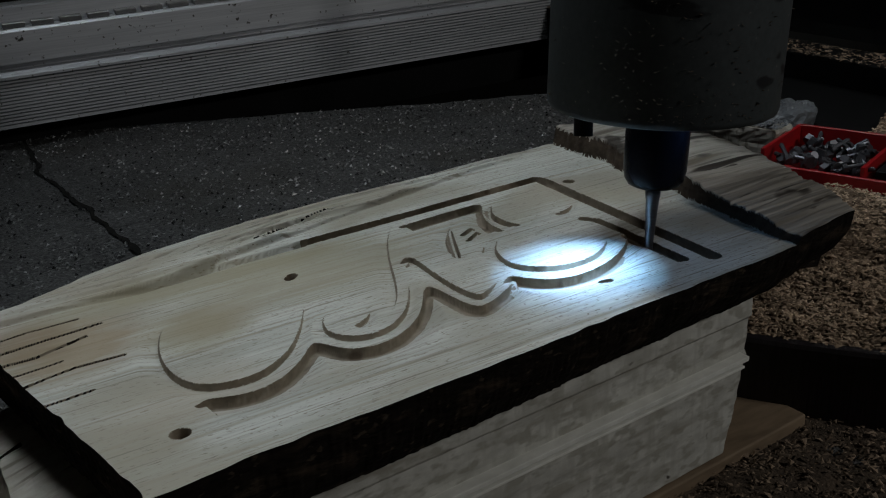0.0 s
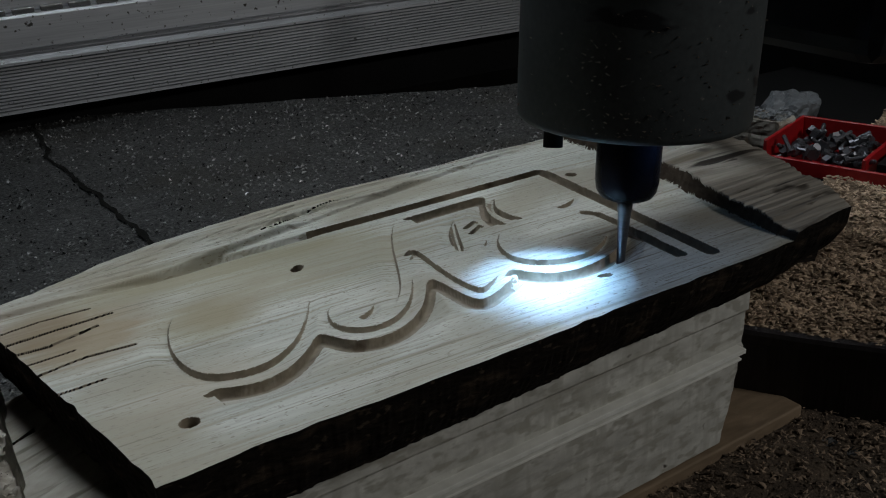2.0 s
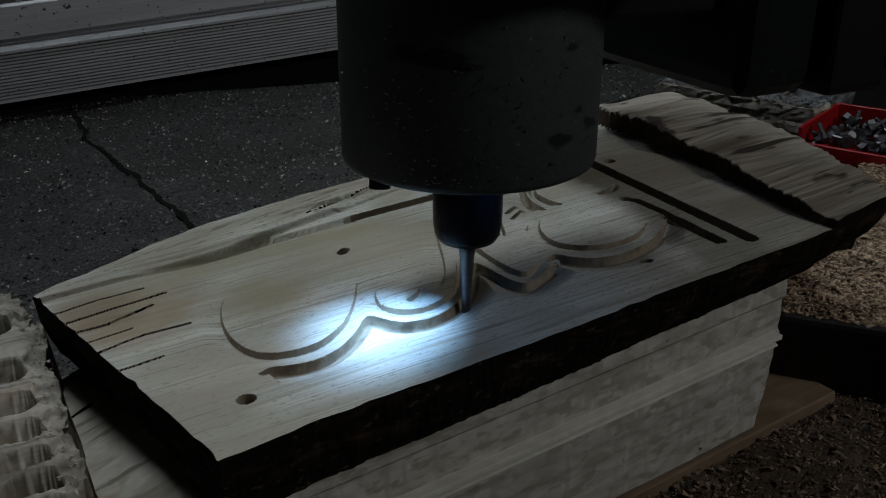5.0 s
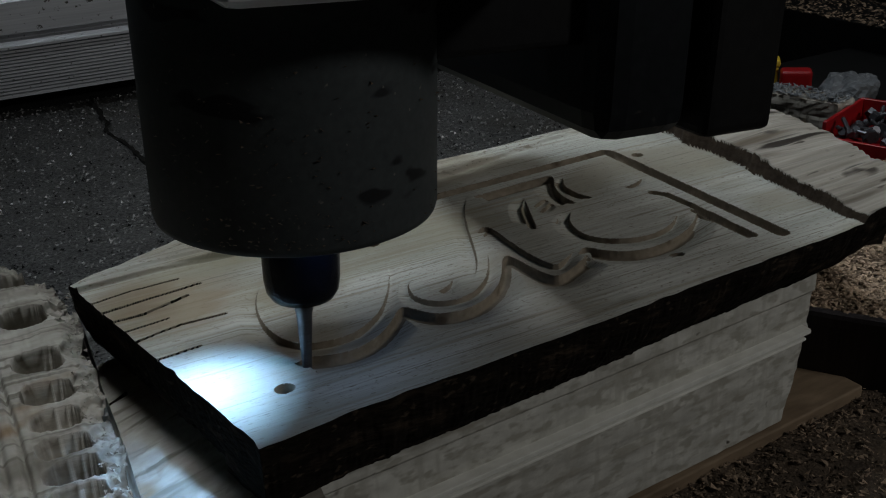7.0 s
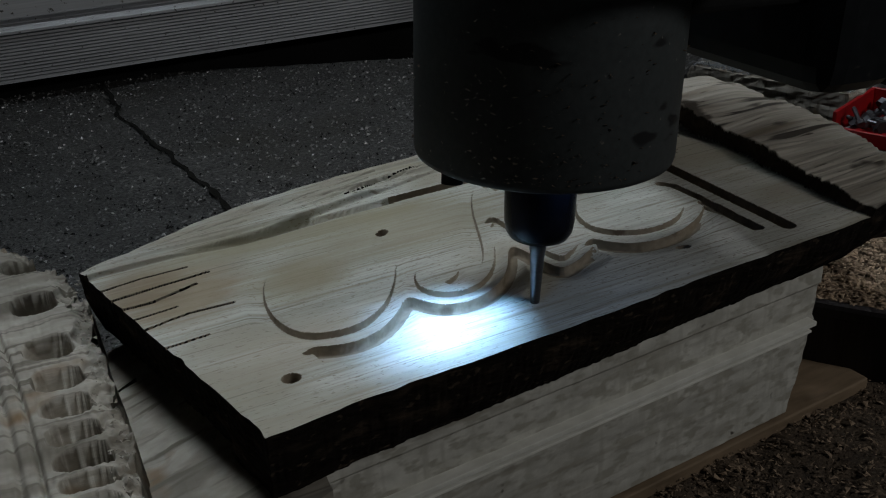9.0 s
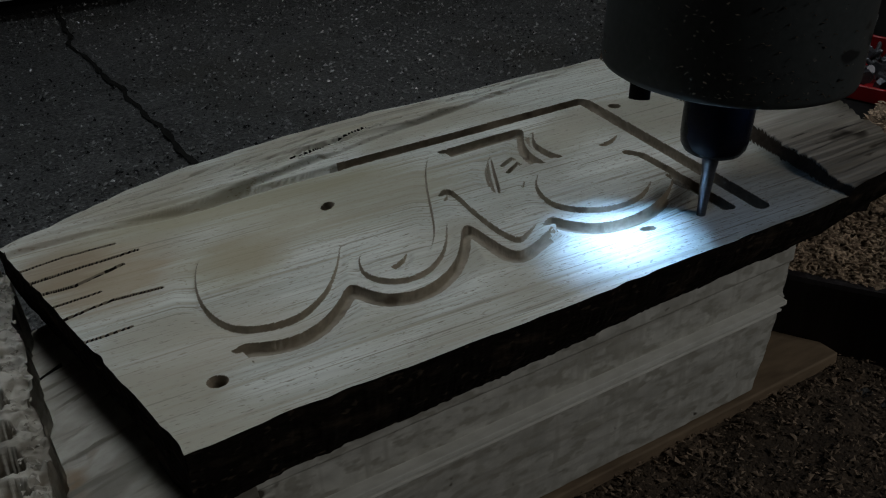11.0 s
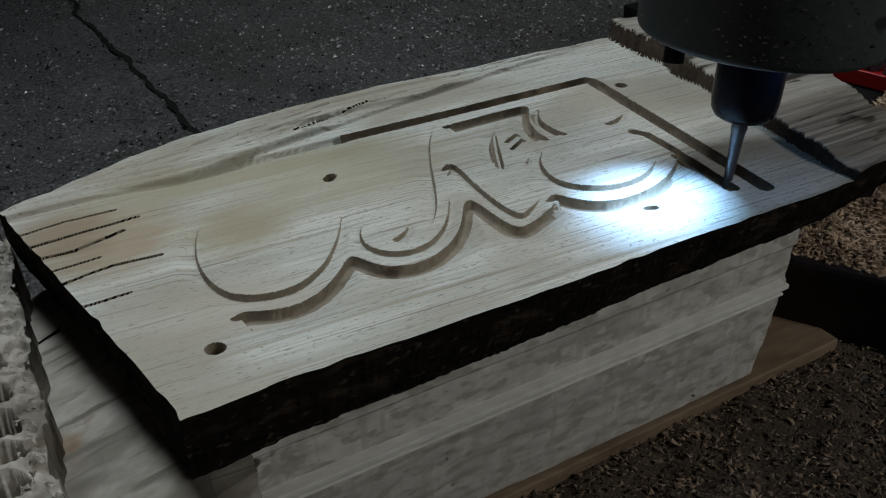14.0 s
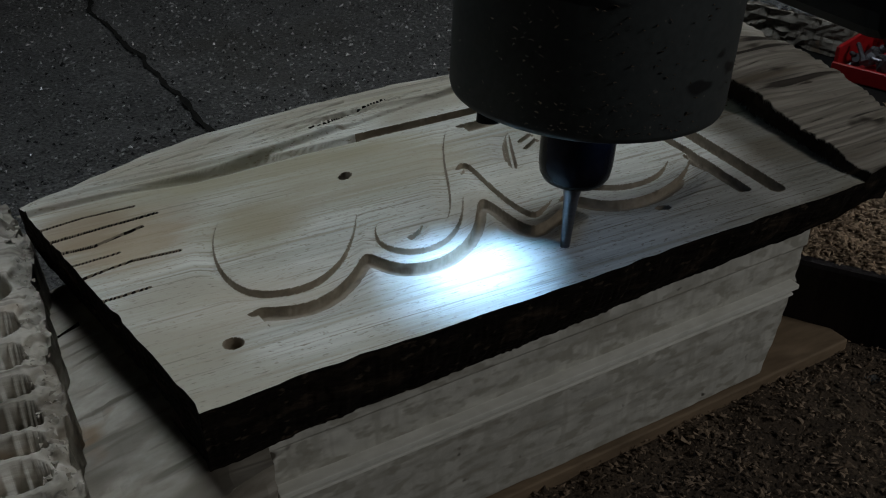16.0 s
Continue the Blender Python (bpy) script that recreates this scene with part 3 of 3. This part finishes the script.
def supports():
    block = timber("support_block", "weathered grey squared timber block under the plank", [(-0.182, -0.1115), (0.027, -0.097), (0.033, 0.0), (-0.18, 0.0)], -0.0925, -0.0245, BEAM, 60, 0.00028, step=0.0016, ridges=((-0.0500, 0.0009, 0.0010), (-0.0300, 0.0012, 0.0050)), lean=0.010)
    offcut = timber("split_offcut", "pale split wood offcut with a rough break", [(-0.262, -0.15), (-0.184, -0.128), (-0.184, 0.0), (-0.262, -0.005)], -0.1, -0.0240, BROKEN, 64, 0.0016, slope=0.28)
    tilt = lambda x: -0.0240 + 0.28 * min(0.0, x + 0.196) + 0.0009
    for wide, line in ((0.0004, [(-0.2350, -0.0330), (-0.2290, -0.0318), (-0.2220, -0.0299)]),):
        pts = smooth_line([(1000 * a, 1000 * b) for a, b in line], 2) / 1000
        k = len(pts)
        thin = wide * np.sin(np.linspace(0.15, 3.0, k)) * (1 + 0.4 * value_noise(np.arange(k) / 1.5, np.zeros(k), 66))
        v = [(x - w, y, tilt(x) - 0.0016) for (x, y), w in zip(pts, thin)] + [(x, y, tilt(x)) for x, y in pts] + [(x + w, y, tilt(x) - 0.0016) for (x, y), w in zip(pts, thin)]
        raw("split", v, [(r * k + i, (r + 1) * k + i, (r + 1) * k + i + 1, r * k + i + 1) for r in (0, 1) for i in range(k - 1)], BARK, offcut)
    # Raised saw lines; their bright edge is painted in, not lit.
    for z, h, proud in ((-0.0500, 0.0020, 0.0040), (-0.0545, 0.0011, 0.0022)):
        strip = part("sawn_ridge", box(-0.1030, -proud, -h / 2, 0.1025, 0.002, h / 2, 0.0004), LIT_RIDGE, block, "raised saw line with its caught light painted pale")
        strip.matrix_basis = pose(-0.079, -0.1049, z, 0, 0, 4.02)
    ob = part("base_board", box(-0.29, -0.110, -0.0995, 0.060, 0.035, -0.0932, 0.0012, turn=4.5), PLY)
    tagged(ob, "thin brown board under the timber block", "board")


def scooped_board():
    """Offcut with a row of milled hollows along its edge."""
    n, m = 210, 640
    gx, gy = np.meshgrid(np.linspace(0, 1, n), np.linspace(0, 1, m))
    y = -0.25 + 0.325 * gy
    right = np.interp(y, [-0.25, 0.0, 0.03, 0.058, 0.075], [-0.2300, -0.2315, -0.2360, -0.2460, -0.2570]) + 0.0016 * value_noise(y * 90, y * 0, 70) + 0.0008 * value_noise(y * 420, y * 0, 71)
    x = -0.34 + gx ** 0.8 * (right + 0.34)
    z = -0.012 + 0.00025 * value_noise(x * 900, y * 300, 72) + 0.0007 * value_noise(x * 120, y * 90, 73)
    # ragged torn margin beyond the hollows
    torn = np.clip((x - right + 0.009) / 0.007, 0, 1)
    z += torn * (0.0016 * value_noise(x * 330, y * 330, 74) + 0.0011 * value_noise(x * 800, y * 800, 76) - 0.0025 * torn)
    for k, (yc, half) in enumerate(((0.047, 0.008), (0.010, 0.0095), (-0.0255, 0.0082), (-0.0480, 0.0072), (-0.0648, 0.0060), (-0.0803, 0.0056), (-0.0936, 0.0052), (-0.1050, 0.0050), (-0.1170, 0.0050), (-0.1290, 0.0050), (-0.1410, 0.0050), (-0.1530, 0.0050), (-0.1650, 0.0050))):
        xc = -0.2475 + 0.0045 * np.clip(-yc / 0.1, -0.6, 1.0)
        dx, dy = np.abs((x - xc) / 0.0082), (y - yc + 0.12 * (x - xc)) / half
        inside = np.clip((1 - dx ** 3 - np.abs(dy) ** 2.4) * 6, 0, 1)
        z -= inside * (0.0085 + 0.0045 * dy + 0.0004 * value_noise(x * 700, y * 700, 77))
        small = np.clip((1 - ((x - xc - 0.0115) / 0.0048) ** 2 - ((y - yc - 0.35 * half) / (half * 0.9)) ** 2) * 5, 0, 1)
        z -= small * 0.0028
    rib = x - np.interp(y, [-0.25, -0.111, -0.065, -0.025, 0.006, 0.08], [-0.252, -0.2535, -0.2555, -0.2590, -0.2625, -0.271])
    z -= 0.0022 * np.clip(1 - np.abs(rib + 0.0004) / 0.0012, 0, 1) + 0.0016 * np.clip(1 - np.abs(rib + 0.0058) / 0.0015, 0, 1)
    p = np.stack([x, y, z], -1).reshape(-1, 3)
    faces = [(j * n + i, j * n + i + 1, (j + 1) * n + i + 1, (j + 1) * n + i) for j in range(m - 1) for i in range(n - 1)]
    rim = [j * n + n - 1 for j in range(m)]
    back = [(m - 1) * n + i for i in range(n)]
    for line, shift in ((rim, 0.004), (back, 0.0)):
        edge = p[line]
        prev = list(line)
        for s in range(1, 7):
            base = len(p)
            low = edge.copy()
            low[:, 2] = edge[:, 2] + (-0.0985 - edge[:, 2]) * s / 6
            low[:, 0] += shift * s / 6 + 0.0008 * value_noise(edge[:, 1] * 200, edge[:, 1] * 0 + s, 75 + s)
            p = np.vstack([p, low])
            faces += [(prev[i], prev[i + 1], base + i + 1, base + i) for i in range(len(line) - 1)]
            prev = [base + i for i in range(len(line))]
    ob = raw("scooped_board", p, faces, BROKEN, smooth=True)
    rng = np.random.RandomState(31)
    spots = [(-0.2475 + 0.0045 * min(1.0, max(-0.6, -yc / 0.1)) + rng.uniform(-0.004, 0.007), yc + rng.uniform(-0.6, 0.3) * 0.006, -0.0205 + rng.uniform(-0.001, 0.002)) for yc in (0.010, -0.0255, -0.048, -0.0648, -0.0803) for _ in range(45)]
    flakes("chip_litter", np.array(spots), 0.0011, CHIP, 32, ob)
    edge = [(-0.2315 + rng.uniform(-0.006, 0.001), rng.uniform(-0.15, 0.02), -0.0125 + rng.uniform(-0.001, 0.001)) for _ in range(160)]
    flakes("torn_fibre", np.array(edge), 0.0010, BROKEN, 33, ob, 0.5)
    return tagged(ob, "pale rough board with a row of milled scoops", "wood offcut")


def sawdust():
    def heap(name, corners, z, seed, count, size, bed, chip):
        n = 120
        a, b, c, d = [np.array(q, float) for q in corners]
        s, t = np.meshgrid(np.linspace(0, 1, n), np.linspace(0, 1, n))
        q = ((a[None, None] * (1 - s[..., None]) + b * s[..., None]) * (1 - t[..., None]) + (d * (1 - s[..., None]) + c * s[..., None]) * t[..., None])
        x, y = q[..., 0], q[..., 1]
        h = z + 0.0018 * value_noise(x * 90, y * 90, seed) + 0.001 * value_noise(x * 260, y * 260, seed + 1)
        ob = raw(name, np.stack([x, y, h], -1).reshape(-1, 3), [(j * n + i, j * n + i + 1, (j + 1) * n + i + 1, (j + 1) * n + i) for j in range(n - 1) for i in range(n - 1)], bed, smooth=True)
        tagged(ob, "brown layer of loose sawdust and chips", "sawdust", kind="stuff")
        rng = np.random.RandomState(seed)
        s, t = rng.rand(count, 1), rng.rand(count, 1)
        q = (a * (1 - s) + b * s) * (1 - t) + (d * (1 - s) + c * s) * t
        hz = z + 0.0018 * value_noise(q[:, 0] * 90, q[:, 1] * 90, seed) + 0.0008 + 0.001 * rng.rand(count)
        flakes("chip_litter", np.column_stack([q, hz]), size, chip, seed + 2, ob)
    # Same sawdust twice: the lower layer's shade is kept in its darker colours.
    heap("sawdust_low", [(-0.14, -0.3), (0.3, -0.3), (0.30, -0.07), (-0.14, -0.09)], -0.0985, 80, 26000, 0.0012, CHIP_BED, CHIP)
    heap("sawdust_high", [(0.098, -0.13), (0.36, -0.20), (0.42, 0.13), (0.045, -0.055)], -0.064, 84, 22000, 0.0016, BED_LIT, CHIP_LIT)


def band():
    """Curved dark steel band that holds the upper layer of chips."""
    thing = empty("curved_band", "dark curved steel band holding back chips", "metal band")
    pts = [(0.030, -0.035), (0.045, -0.06), (0.062, -0.085), (0.083, -0.112), (0.108, -0.142), (0.14, -0.175), (0.2, -0.22)]
    pts = smooth_line([(1000 * a, 1000 * b) for a, b in pts], 2) / 1000
    for name, section in (("band_wall", ((0, -0.1), (0, -0.0700), (0.08, -0.0694), (0.9, -0.0694), (1, -0.0700), (1, -0.1))),
                          ("band_lip", ((-0.25, -0.0692), (-0.3, -0.0650), (-0.15, -0.0632), (0.9, -0.0632), (1.0, -0.0650), (1.0, -0.0692)))):
        bm = bmesh.new()
        rows = []
        for p, q in zip(pts, np.vstack([pts[1:], 2 * pts[-1] - pts[-2]])):
            d = (q - p) / np.linalg.norm(q - p)
            nrm = np.array([-d[1], d[0]]) * 0.004
            rows.append([bm.verts.new((*(p + nrm * k), z)) for k, z in section])
        for a, b in zip(rows, rows[1:]):
            for k in range(5):
                bm.faces.new((a[k], b[k], b[k + 1], a[k + 1]))
        bmesh.ops.recalc_face_normals(bm, faces=bm.faces)
        part(name, bm, PLATE, thing)
    ob = part("raised_bed", box(0.19, -0.24, -0.0995, 0.62, 0.24, -0.0665, 0.001), DARK)
    tagged(ob, "black raised machine bed strewn with dust", "machine bed")


# ---- machine ----


def rail():
    thing = empty("machine_rail", "long ribbed aluminium extrusion rail with a slotted strip", "rail", (0, 0.621, -0.0800), -3.5)
    x0, x1 = -1.1, 1.1

    def drawn(name, prof, label=""):
        bm = bmesh.new()
        ends = [[bm.verts.new((x, y, z)) for y, z in prof] for x in (x0, x1)]
        for k in range(len(prof)):
            j = (k + 1) % len(prof)
            bm.faces.new((ends[0][k], ends[1][k], ends[1][j], ends[0][j]))
        bm.faces.new(ends[0]), bm.faces.new(ends[1][::-1])
        bmesh.ops.recalc_face_normals(bm, faces=bm.faces)
        return part(name, bm, ALU, thing, label)
    ribs = [(0.0, 0.0)]
    for k in range(14):
        z = 0.0012 + k * 0.0031
        ribs += [(0.0, z), (0.0, z + 0.0017), (0.0040, z + 0.0019), (0.0040, z + 0.0029)]
    drawn("extrusion", ribs + [(0.0, 0.0450), (-0.0022, 0.0452), (-0.0022, 0.0475), (0.004, 0.0512), (0.018, 0.0512), (0.018, 0.0550), (0.085, 0.0550), (0.085, 0.0)], "finely ribbed lower extrusion")
    drawn("upper_plate", [(0.0040, 0.0575), (0.0030, 0.0585), (0.0030, 0.0860), (0.0050, 0.0885), (0.060, 0.0885), (0.060, 0.0575)], "smooth dull upper plate")
    for k in range(48):
        x = -0.8 + k * 0.025
        part("rack_tooth", box(x, 0.0075, 0.0887, x + 0.0195, 0.020, 0.0935, 0.001), STEEL, thing)
    drawn("top_strip", [(0.022, 0.0887), (0.022, 0.105), (0.026, 0.107), (0.06, 0.107), (0.06, 0.0887)])
    part("lower_web", box(x0, 0.03, -0.05, x1, 0.08, -0.0005, 0.001), DARK, thing)
    return thing


def carriage():
    thing = empty("router_spindle", "black router spindle with steel cutter and cold work light", "router")
    r = 0.0378
    body = part("spindle_body", lathe([(0.012, 0.0508), (0.030, 0.0500), (0.0362, 0.0502), (0.0374, 0.0509), (r, 0.0524), (r, 0.24), (0.03, 0.245)], 96), BODY, thing, smooth=True)
    rng = np.random.RandomState(3)
    ang, hz = np.concatenate([rng.rand(160) * 6.283, 3.6 + 1.3 * rng.rand(260)]), 0.0530 + 0.05 * rng.rand(420) ** 1.8
    flakes("dust", np.stack([(r + 0.0003) * np.cos(ang), (r + 0.0003) * np.sin(ang), hz], -1), 0.0005, CHIP_BED, 6, body)
    part("collet_nut", lathe([(0.0035, 0.0223), (0.0074, 0.0224), (0.0090, 0.0232), (0.0102, 0.0252), (0.0107, 0.0285), (0.0108, 0.033), (0.0108, 0.045), (0.0098, 0.0485), (0.0088, 0.0505)], 64), STEEL_BLACK, thing, smooth=True)
    part("cutter", lathe([(0.0012, -0.0035), (0.0014, -0.003), (0.0016, 0.004), (0.0023, 0.017), (0.0026, 0.0185), (0.0027, 0.024)], 24), CARBIDE, thing, smooth=True)
    part("clamp_bracket", box(-0.031, -0.060, 0.112, 0.06, 0.05, 0.20, 0.004), ALU, thing, "dull aluminium clamp bracket")
    # Unseen plate above the motor, added to cast shade on the plank.
    part("unseen_shade_plate", box(0.085, -0.02, 0.262, 0.14, 0.06, 0.28, 0.003), DARK, thing)
    part("tie_bar", box(0.03, -0.02, 0.090, 0.10, 0.0, 0.106, 0.002), DARK, thing)
    motor = part("stepper_motor", box(0.076, -0.030, 0.0635, 0.1085, 0.125, 0.26, 0.009), BLACK, thing, "black square motor with rounded corners")
    part("motor_cover", box(0.1095, -0.034, 0.063, 0.135, 0.125, 0.26, 0.003), DARK, thing)
    # work light tucked under the rim: recessed bright disc in a short black tube
    aim = LAMP
    sleeve = bmesh.new()
    steps = 32
    rings = [[sleeve.verts.new((r * math.cos(math.tau * q / steps), r * math.sin(math.tau * q / steps), z)) for q in range(steps)]
             for r, z in ((0.0026, 0.004), (0.0026, -0.0080), (0.0032, -0.0080), (0.0032, 0.004))]
    for a, b in zip(rings, rings[1:]):
        for q in range(steps):
            sleeve.faces.new((a[q], a[(q + 1) % steps], b[(q + 1) % steps], b[q]))
    holder = part("lamp_tube", sleeve, DARK, thing)
    holder.matrix_basis = aim
    disc = bmesh.new()
    bmesh.ops.create_circle(disc, cap_ends=True, segments=24, radius=0.0025, matrix=Matrix.Translation((0, 0, -0.0005)))
    part("lamp_lens", disc, LED, holder, "glowing cold white lens")
    small = bmesh.new()
    bmesh.ops.create_circle(small, cap_ends=True, segments=20, radius=0.0022, matrix=Matrix.Translation((0.004, -0.0185, 0.0490)))
    part("small_lens", small, HALO, thing, "small glowing side lens")
    return thing


LAMP = look((-0.0255, 0.008, 0.0494), (-0.030, 0.001, 0))


# ---- clutter behind ----


def tray():
    thing = empty("parts_tray", "shallow red plastic tray full of loose metal parts", "tray", (0.213, 0.074, -0.066), 20.4)
    w, d, h, t = 0.058, 0.12, 0.015, 0.0025
    part("tray_base", box(0, -d, 0, w, 0, t, 0.0005), RED, thing)
    part("tray_side", box(0, -d, t, w, -d + t, h, 0.0008), RED, thing)
    part("tray_side", box(0, -t, t, w, 0, h + 0.003, 0.0008), RED, thing)
    part("tray_end", box(-t, -d, 0, 0, 0, h * 0.62, 0.0008), RED, thing)
    part("tray_end", box(w, -d, 0, w + t, 0, h + 0.003, 0.0008), RED, thing)
    part("divider", box(0, -0.062, t, w, -0.0595, h, 0.0006), RED, thing)
    part("insert", box(0.006, -0.110, t, w - 0.006, -0.066, h - 0.003, 0.001), DARK, thing, "matt black insert block")
    rng = random.Random(4)
    bolt_bm = lathe([(0.0028, 0), (0.0028, 0.0025), (0.0014, 0.0026), (0.0014, 0.013), (0.0008, 0.014)], 10)
    me = mesh_of(bolt_bm, "bolt", CARBIDE)
    nut_bm = lathe([(0.0018, 0), (0.0040, 0), (0.0040, 0.004), (0.0018, 0.004)], 6)
    me2 = mesh_of(nut_bm, "collet", CARBIDE)
    base = thing.matrix_basis
    for k in range(64):
        ob = new("bolt" if k % 3 else "collet", me if k % 3 else me2)
        ob.matrix_basis = base @ pose(rng.uniform(0.006, 0.052), rng.uniform(-0.055, -0.008), 0.006 + 0.005 * rng.random(), rng.uniform(50, 130), rng.uniform(-40, 40), rng.uniform(0, 360))
        tagged(ob, "small bright steel " + ob.name.split(".")[0] + " lying in the red tray", "bolt" if k % 3 else "collet", "loose metal parts")


def clutter():
    ob = timber("crumbly_block", "pale crumbly offcut covered in chips", [(0.205, 0.20), (0.238, 0.085), (0.258, 0.09), (0.228, 0.21)], -0.066, -0.045, BROKEN, 90, 0.0025, "wood offcut", 0.002)
    rng = np.random.RandomState(12)
    s, t = rng.rand(900, 1), rng.rand(900, 1)
    q = np.array([[0.205, 0.20]]) * (1 - s) + np.array([[0.238, 0.085]]) * s + t * np.array([[0.021, 0.007]])
    flakes("chip_litter", np.column_stack([q, -0.0445 + 0.001 * rng.rand(900)]), 0.002, PLASTIC, 13, ob)
    box_thing = empty("yellow_case", "small dull yellow plastic case", "case", (0.275, 0.206, -0.0665), -41)
    part("case_body", box(-0.022, -0.008, 0, 0.022, 0.008, 0.017, 0.002), YELLOW, box_thing)
    part("case_lid", box(-0.023, -0.009, 0.0172, 0.023, 0.009, 0.022, 0.002), YELLOW, box_thing)
    part("latch", box(-0.005, -0.0105, 0.012, 0.005, -0.0092, 0.019, 0.0005), DARK, box_thing)
    ob = part("red_box", box(0.280, 0.166, -0.0664, 0.302, 0.180, -0.049, 0.003, turn=-41), RED)
    tagged(ob, "small dull red box among the clutter", "box")
    # crumpled film
    bm = bmesh.new()
    bmesh.ops.create_icosphere(bm, subdivisions=4, radius=0.015, matrix=Matrix.Translation((0.297, 0.128, -0.055)) @ Matrix.Diagonal((1.7, 1.0, 0.62, 1)))
    for v in bm.verts:
        k = noise.noise(v.co * 60) * 0.007 + abs(noise.noise(v.co * 150)) * 0.005
        v.co += v.normal * k
        v.co.z = max(v.co.z, -0.0645)
    tagged(part("plastic_bag", bm, PLASTIC), "crumpled dusty clear plastic bag", "bag")
    beam = part("frame_beam", box(0.42, -0.35, -0.10, 0.50, 0.9, -0.045, 0.002), DARK)
    tagged(beam, "black machine frame beam dusted with chips", "frame beam")
    k = 5000
    spots = np.column_stack([0.42 + 0.075 * rng.rand(k) ** 1.5, -0.3 + 1.0 * rng.rand(k), np.full(k, -0.0445)])
    flakes("chip_litter", spots, 0.0024, CHIP, 15, beam)
    for x, y, w in ((0.47, 0.42, 0.05), (0.62, 0.25, 0.07), (0.60, 0.55, 0.09), (0.70, 0.02, 0.06)):
        col = part("steel_post", box(x, y, -0.9, x + w, y + w, 0.9, 0.006), DARK)
        tagged(col, "dark painted steel post of the machine frame", "post", "machine posts")
    for k, (x, y) in enumerate(((0.262, 0.215), (0.272, 0.205))):
        cu = bpy.data.curves.new("cable", "CURVE")
        cu.dimensions, cu.bevel_depth, cu.bevel_resolution = "3D", 0.0022, 3
        sp = cu.splines.new("NURBS")
        sp.points.add(4)
        for p, c in zip(sp.points, ((x, y, -0.064), (x + 0.004, y, -0.03), (x - 0.006, y + 0.01, 0.02), (x + 0.01, y + 0.03, 0.1), (x + 0.03, y + 0.1, 0.3))):
            p.co = (*c, 1)
        sp.use_endpoint_u = True
        cu.materials.append(DARK)
        tagged(new("cable", cu), "thin black hanging machine cable", "cable", "cables")


room()
ground()
plank()
supports()
scooped_board()
sawdust()
band()
rail()
SPINDLE = carriage()
tray()
clutter()

# seconds, then the cutter's place in millimetres
CUT = [(0, -12, -85), (0.2, -12, -93), (0.4, -12, -99), (0.6, -12, -99.5), (0.8, -12, -95), (1.0, -11.5, -88), (1.2, -11.5, -80), (1.4, -12, -74), (1.6, -15.5, -79),
       (1.8, -20, -83), (2.0, -29, -91), (2.3, -42, -94), (2.6, -52, -92.5), (2.9, -61.5, -86), (3.2, -67, -81), (3.5, -75.5, -89), (3.7, -84, -94),
       (4.1, -88, -86), (4.5, -93, -69.5), (4.9, -104, -87), (5.3, -121, -97), (5.6, -133, -91), (5.8, -140, -84), (6.0, -142, -85), (6.2, -147.5, -90), (6.4, -155, -95.5),
       (6.6, -164, -98.5), (6.8, -172, -98), (7.0, -175.5, -97), (7.2, -174, -105), (7.4, -169, -108), (7.6, -163, -108), (7.8, -155.5, -108), (8.0, -145.5, -106.5),
       (8.3, -132.5, -104.5), (8.6, -120.5, -104.5), (9.0, -104.5, -104.5), (9.2, -96.5, -104.5), (9.8, -72, -104), (10.5, -43, -102), (11.1, -17, -99), (11.3, -10.5, -94), (11.5, -11, -94),
       (11.7, -10.5, -75), (11.9, -8.5, -52), (12.1, -9.5, -47.5), (12.5, -9.5, -46.5), (12.9, -9, -49), (13.2, -9.5, -61), (13.5, -10, -76), (13.8, -9, -88), (14.1, -8, -98),
       (14.4, -19, -100), (14.8, -36, -100.5), (15.2, -50, -102), (15.6, -66.5, -103.5), (16, -82, -104)]


def motions():
    walk(SPINDLE, [(t, pose(x / 1000, y / 1000, 0, 0, 4.5, 0)) for t, x, y in CUT])


motions()
